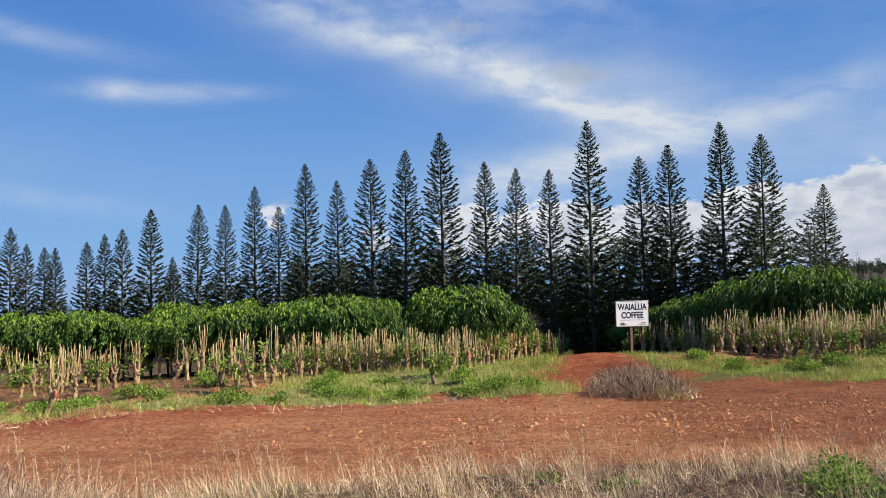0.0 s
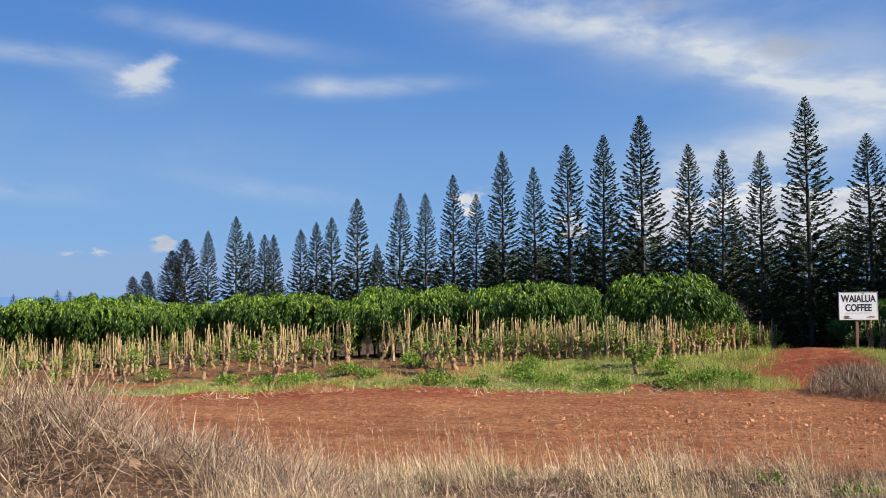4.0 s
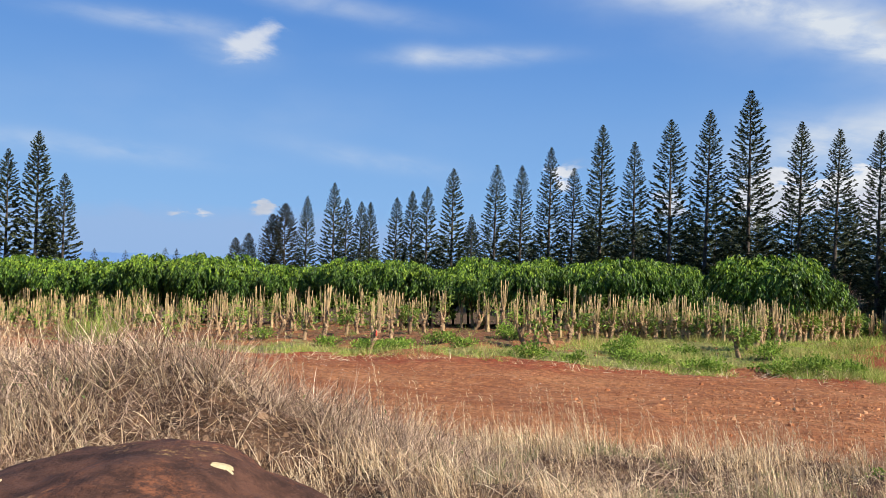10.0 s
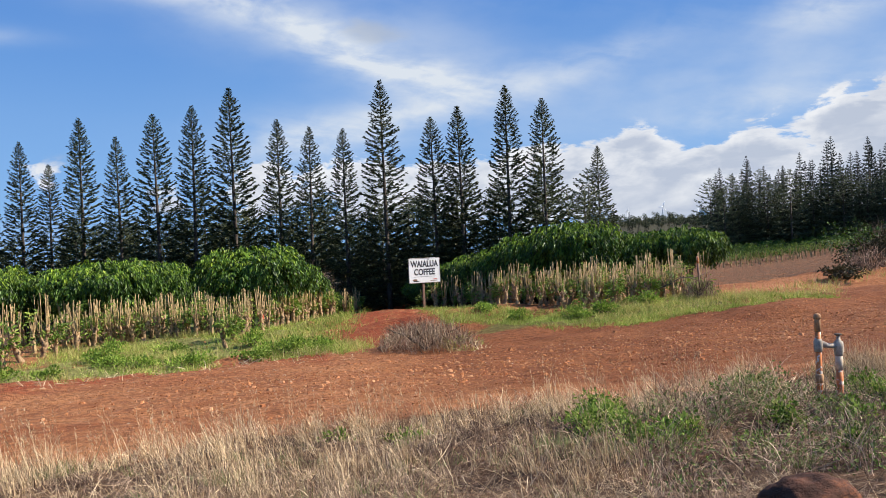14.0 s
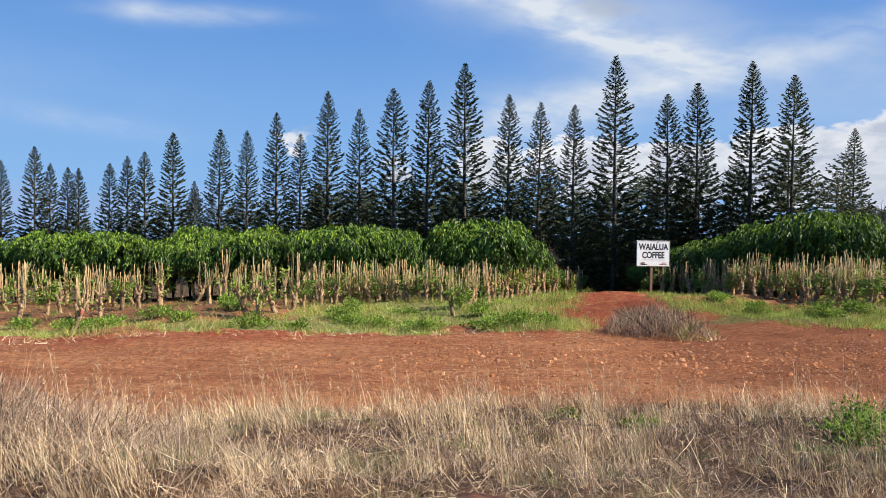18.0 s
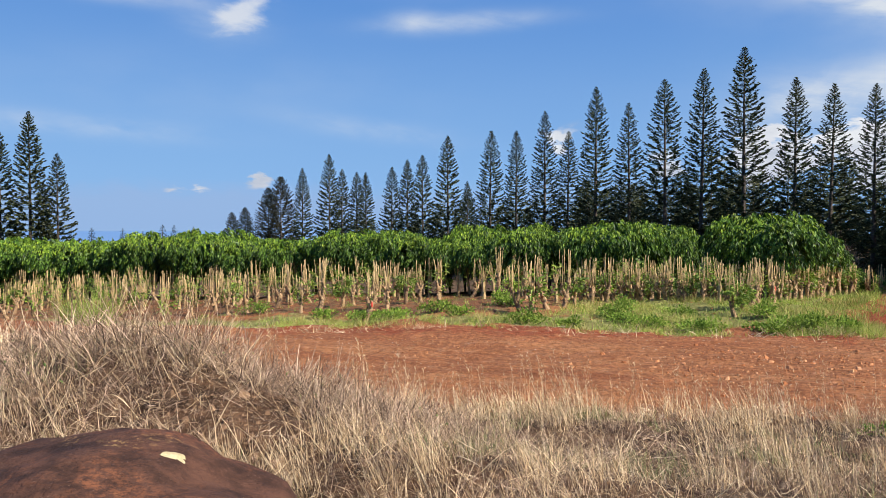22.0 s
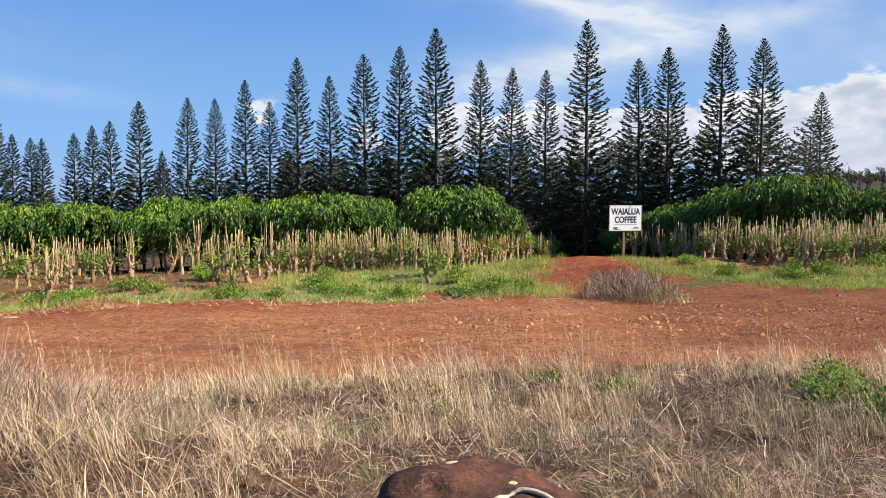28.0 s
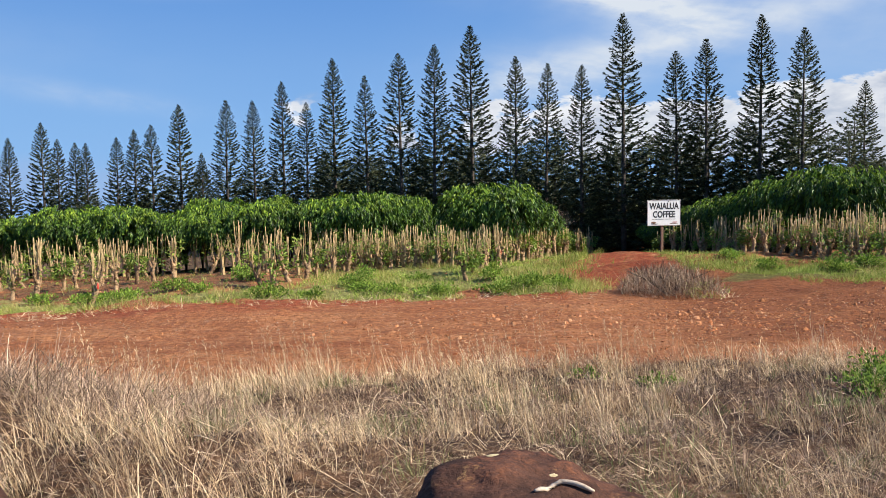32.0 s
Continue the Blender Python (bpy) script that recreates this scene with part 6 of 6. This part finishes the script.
def tangle(x, y, wide, high, n, seed, label, sage=0.75, pale=None):
    """A dying weed bush: crossing dry stems at all angles with some grey-green leaves left."""
    rng = np.random.default_rng(seed)
    d = thing("weed_bush", label, "bush", "verge brush", (x, y, float(land(x, y)) - 0.02))
    n = int(n * 0.6)
    ball = rng.normal(0, 1, (n, 3))
    ball *= rng.random((n, 1)) ** 0.4 / np.linalg.norm(ball, axis=1, keepdims=True)
    P = np.stack([ball[:, 0] * wide * 0.5, ball[:, 1] * wide * 0.5, np.abs(ball[:, 2]) * high * 0.8], 1)
    V, F = blade_arrays(P, rng.uniform(0.08, 0.32, n), rng.uniform(0.003, 0.0065, n), rng.uniform(0, 6.283, n), np.clip(rng.normal(0.72, 0.3, n), 0, 1.1), rng)
    pale = pale or M_STRAW
    # half of the stems go dark, painting shade inside the bush
    half = rng.random(n) < 0.5
    keep = np.repeat(half, 5)
    part("undergrowth", mesh_of("undergrowth", V, F[keep], M_DARK_TWIG), M_DARK_TWIG, d, "dead stems darkened for the shaded gaps")["kind"] = "stuff"
    part("brushwood", mesh_of("brushwood", V, F[~keep], pale), pale, d, "pale dead stems")["kind"] = "stuff"
    m = int(n * sage)
    k = rng.integers(0, n, m)
    L = rng.uniform(0.018, 0.05, m)
    part("foliage", mesh_of("foliage", *leaf_arrays(P[k] * [1, 1, 1.15] + rng.normal(0, 0.03, (m, 3)), rng.normal(0, 1, (m, 3)) + [0, 0, 0.3], L, L * 0.55, rng), M_SAGE), M_SAGE, d, "grey-green leaves")["kind"] = "stuff"


dry_bush(4.4, 18.8, 2.8, 0.78, 4600, 160, M_GREY_TWIG, "open leafless grey-brown thorn bush beside the track")
dry_bush(14.2, 22.8, 1.4, 0.75, 1100, 161, M_DARK_TWIG, "dead dark brush at the field corner")
dry_bush(3.6, 36.6, 2.0, 2.6, 900, 164, M_TWIG, "bare twiggy shrub under the pines")
dry_bush(29.6, 31.5, 3.8, 2.4, 2000, 165, M_DARK_TWIG, "dark scrubby bush at the edge of the far field")
dry_bush(26.0, 28.6, 2.5, 1.2, 900, 166, M_TWIG, "dry scrub at the edge of the far field")
for k, (x, y, wd, h, n) in enumerate(((4.9, 7.3, 1.0, 0.5, 1100), (5.4, 7.6, 1.1, 0.55, 1300), (5.75, 7.85, 0.8, 0.5, 1100), (4.2, 5.6, 1.1, 0.24, 900), (5.0, 5.8, 1.0, 0.27, 900), (3.6, 6.2, 0.9, 0.22, 700), (4.6, 5.0, 1.0, 0.2, 800), (3.2, 5.3, 0.9, 0.16, 500), (5.3, 6.8, 0.9, 0.4, 800), (4.4, 7.0, 0.7, 0.32, 600), (6.05, 7.05, 0.8, 0.2, 600), (4.6, 8.0, 0.9, 0.36, 700))):
    tangle(x, y, wd, h, n, 180 + k, "half-dead weed bush of grey-brown stems with sage green leaves", pale=M_STRAW if k < 3 else M_TWIG)
for k, (x, y, wd, h, n) in enumerate(((-5.2, 5.6, 1.5, 0.3, 1100), (-4.2, 5.5, 1.3, 0.28, 1000), (-6.4, 5.9, 1.6, 0.35, 1100), (-3.2, 5.8, 1.1, 0.32, 900), (-2.4, 6.0, 1.0, 0.32, 700), (-4.9, 4.7, 1.3, 0.3, 900), (-7.6, 6.4, 1.6, 0.35, 900))):
    tangle(x, y, wd, h, n, 190 + k, "tangled dead weed bush on the spoil mound", 0.06, M_TWIG)


def reed_clump(x, y, n, seed):
    rng = np.random.default_rng(seed)
    c = thing("cane_grass", "tall pale green cane grass clump", "grass", place=(x, y, float(land(x, y)) - 0.02))
    a = rng.uniform(0, 6.283, n)
    P = np.stack([np.cos(a), np.sin(a), np.zeros(n)], 1) * (rng.random(n) * 0.4)[:, None]
    part("blades", mesh_of("blades", *blade_arrays(P, rng.uniform(0.6, 1.2, n), rng.uniform(0.012, 0.025, n), a, rng.uniform(0.1, 0.6, n), rng), M_GRASS), M_GRASS, c)


reed_clump(-16.4, 17.4, 260, 170)
reed_clump(-17.3, 17.6, 180, 171)


# ---- small things at the corner of the stump field ----
def fallen_branch(x, y, turn):
    b = thing("fallen_branch", "dark bare fallen branch leaning through the stumps", "branch", place=(x, y, float(land(x, y))))
    b.rotation_euler[2] = radians(turn)
    part("limb", mesh_of("limb", *tube_arrays([(-1.4, 0, -0.03), (-1.0, 0.06, 0.12), (-0.6, 0.02, 0.3), (-0.15, 0.08, 0.42), (0.2, 0, 0.63), (0.7, 0.06, 0.6), (1.2, 0.0, 0.78)], [0.03, 0.028, 0.026, 0.024, 0.02, 0.016, 0.008], 7), M_STEM, True), M_STEM, b)
    for p, q in (((-0.4, 0.05, 0.36), (-0.2, 0.2, 0.8)), ((0.5, 0.04, 0.61), (0.9, -0.15, 0.42)), ((0.2, 0.0, 0.62), (0.45, 0.2, 0.98))):
        part("side_twig", mesh_of("side_twig", *tube_arrays([p, tuple((np.array(p) + q) / 2 + [0, 0, 0.03]), q], [0.012, 0.008, 0.004], 5), M_STEM, True), M_STEM, b)


def marker_post(x, y, high):
    m = thing("marker_post", "rough brown wooden corner post with an orange-red top", "post", place=(x, y, float(land(x, y))))
    part("shaft", mesh_of("shaft", *tube_arrays([(0, 0, -0.2), (0.01, 0, high * 0.45), (-0.01, 0.01, high * 0.82)], [0.042, 0.038, 0.036], 9), M_POST, True), M_POST, m)
    part("painted_top", mesh_of("painted_top", *tube_arrays([(-0.01, 0.01, high * 0.82), (-0.01, 0.01, high * 0.95), (-0.012, 0.01, high)], [0.039, 0.038, 0.03], 9), M_PIPE, True), M_PIPE, m, "orange-red painted top")


fallen_branch(13.6, 23.2, -8)
marker_post(15.1, 24.2, 1.28)


def thicket(x, y, wide, high, n, seed, mat, label):
    """A rounded leafy scrub bush."""
    rng = np.random.default_rng(seed)
    t = thing("scrub_bush", label, "bush", "field edge scrub", (x, y, float(land(x, y)) - 0.05))
    hubs = 12
    hp = np.stack([rng.normal(0, 0.22, hubs) * wide, rng.normal(0, 0.22, hubs) * wide, rng.uniform(0.25, 0.72, hubs) * high], 1)
    own = rng.integers(0, hubs, n)
    ball = rng.normal(0, 1, (n, 3))
    ball *= rng.random((n, 1)) ** 0.4 / np.linalg.norm(ball, axis=1, keepdims=True)
    P = hp[own] + ball * [wide * 0.18, wide * 0.18, high * 0.28]
    P[:, 2] = np.clip(P[:, 2], 0.03, None)
    L = rng.uniform(0.1, 0.22, n)
    part("foliage", mesh_of("foliage", *leaf_arrays(P, ball + rng.normal(0, 0.5, (n, 3)), L, L * 0.5, rng), mat), mat, t)["kind"] = "stuff"
    for k in range(5):
        p = hp[k]
        part("stem", mesh_of("stem", *tube_arrays([(p[0] * 0.2, p[1] * 0.2, 0), tuple(p * [0.6, 0.6, 0.6]), tuple(p)], [0.05, 0.035, 0.015], 6), M_STEM, True), M_STEM, t)


thicket(28.6, 30.3, 3.0, 1.8, 1500, 301, M_NEEDLE_WARM, "dark olive scrub bush at the field edge")
thicket(29.0, 31.5, 4.0, 2.6, 1500, 302, M_LEAF, "dense green bush at the field edge")
thicket(23.8, 27.6, 1.6, 0.6, 500, 303, M_NEEDLE_WARM, "low olive scrub beside the bare field")
thicket(30.4, 33.6, 3.2, 1.4, 900, 304, M_NEEDLE_WARM, "low dark scrub beside the bare field")
meadow("far_verge_grass", scatter(83, 380, 17, 30, 24.5, 31, lambda x, y, r: np.abs(y - 25.5 - 0.12 * (x - 17) - 1.2 * np.sin(0.6 * x)) < 1.0), 10, 0.25, (0.15, 0.45), (0.01, 0.02), 0.4, M_YELLOW_GRASS, "dry yellow grass fringe by the bare field", 84)
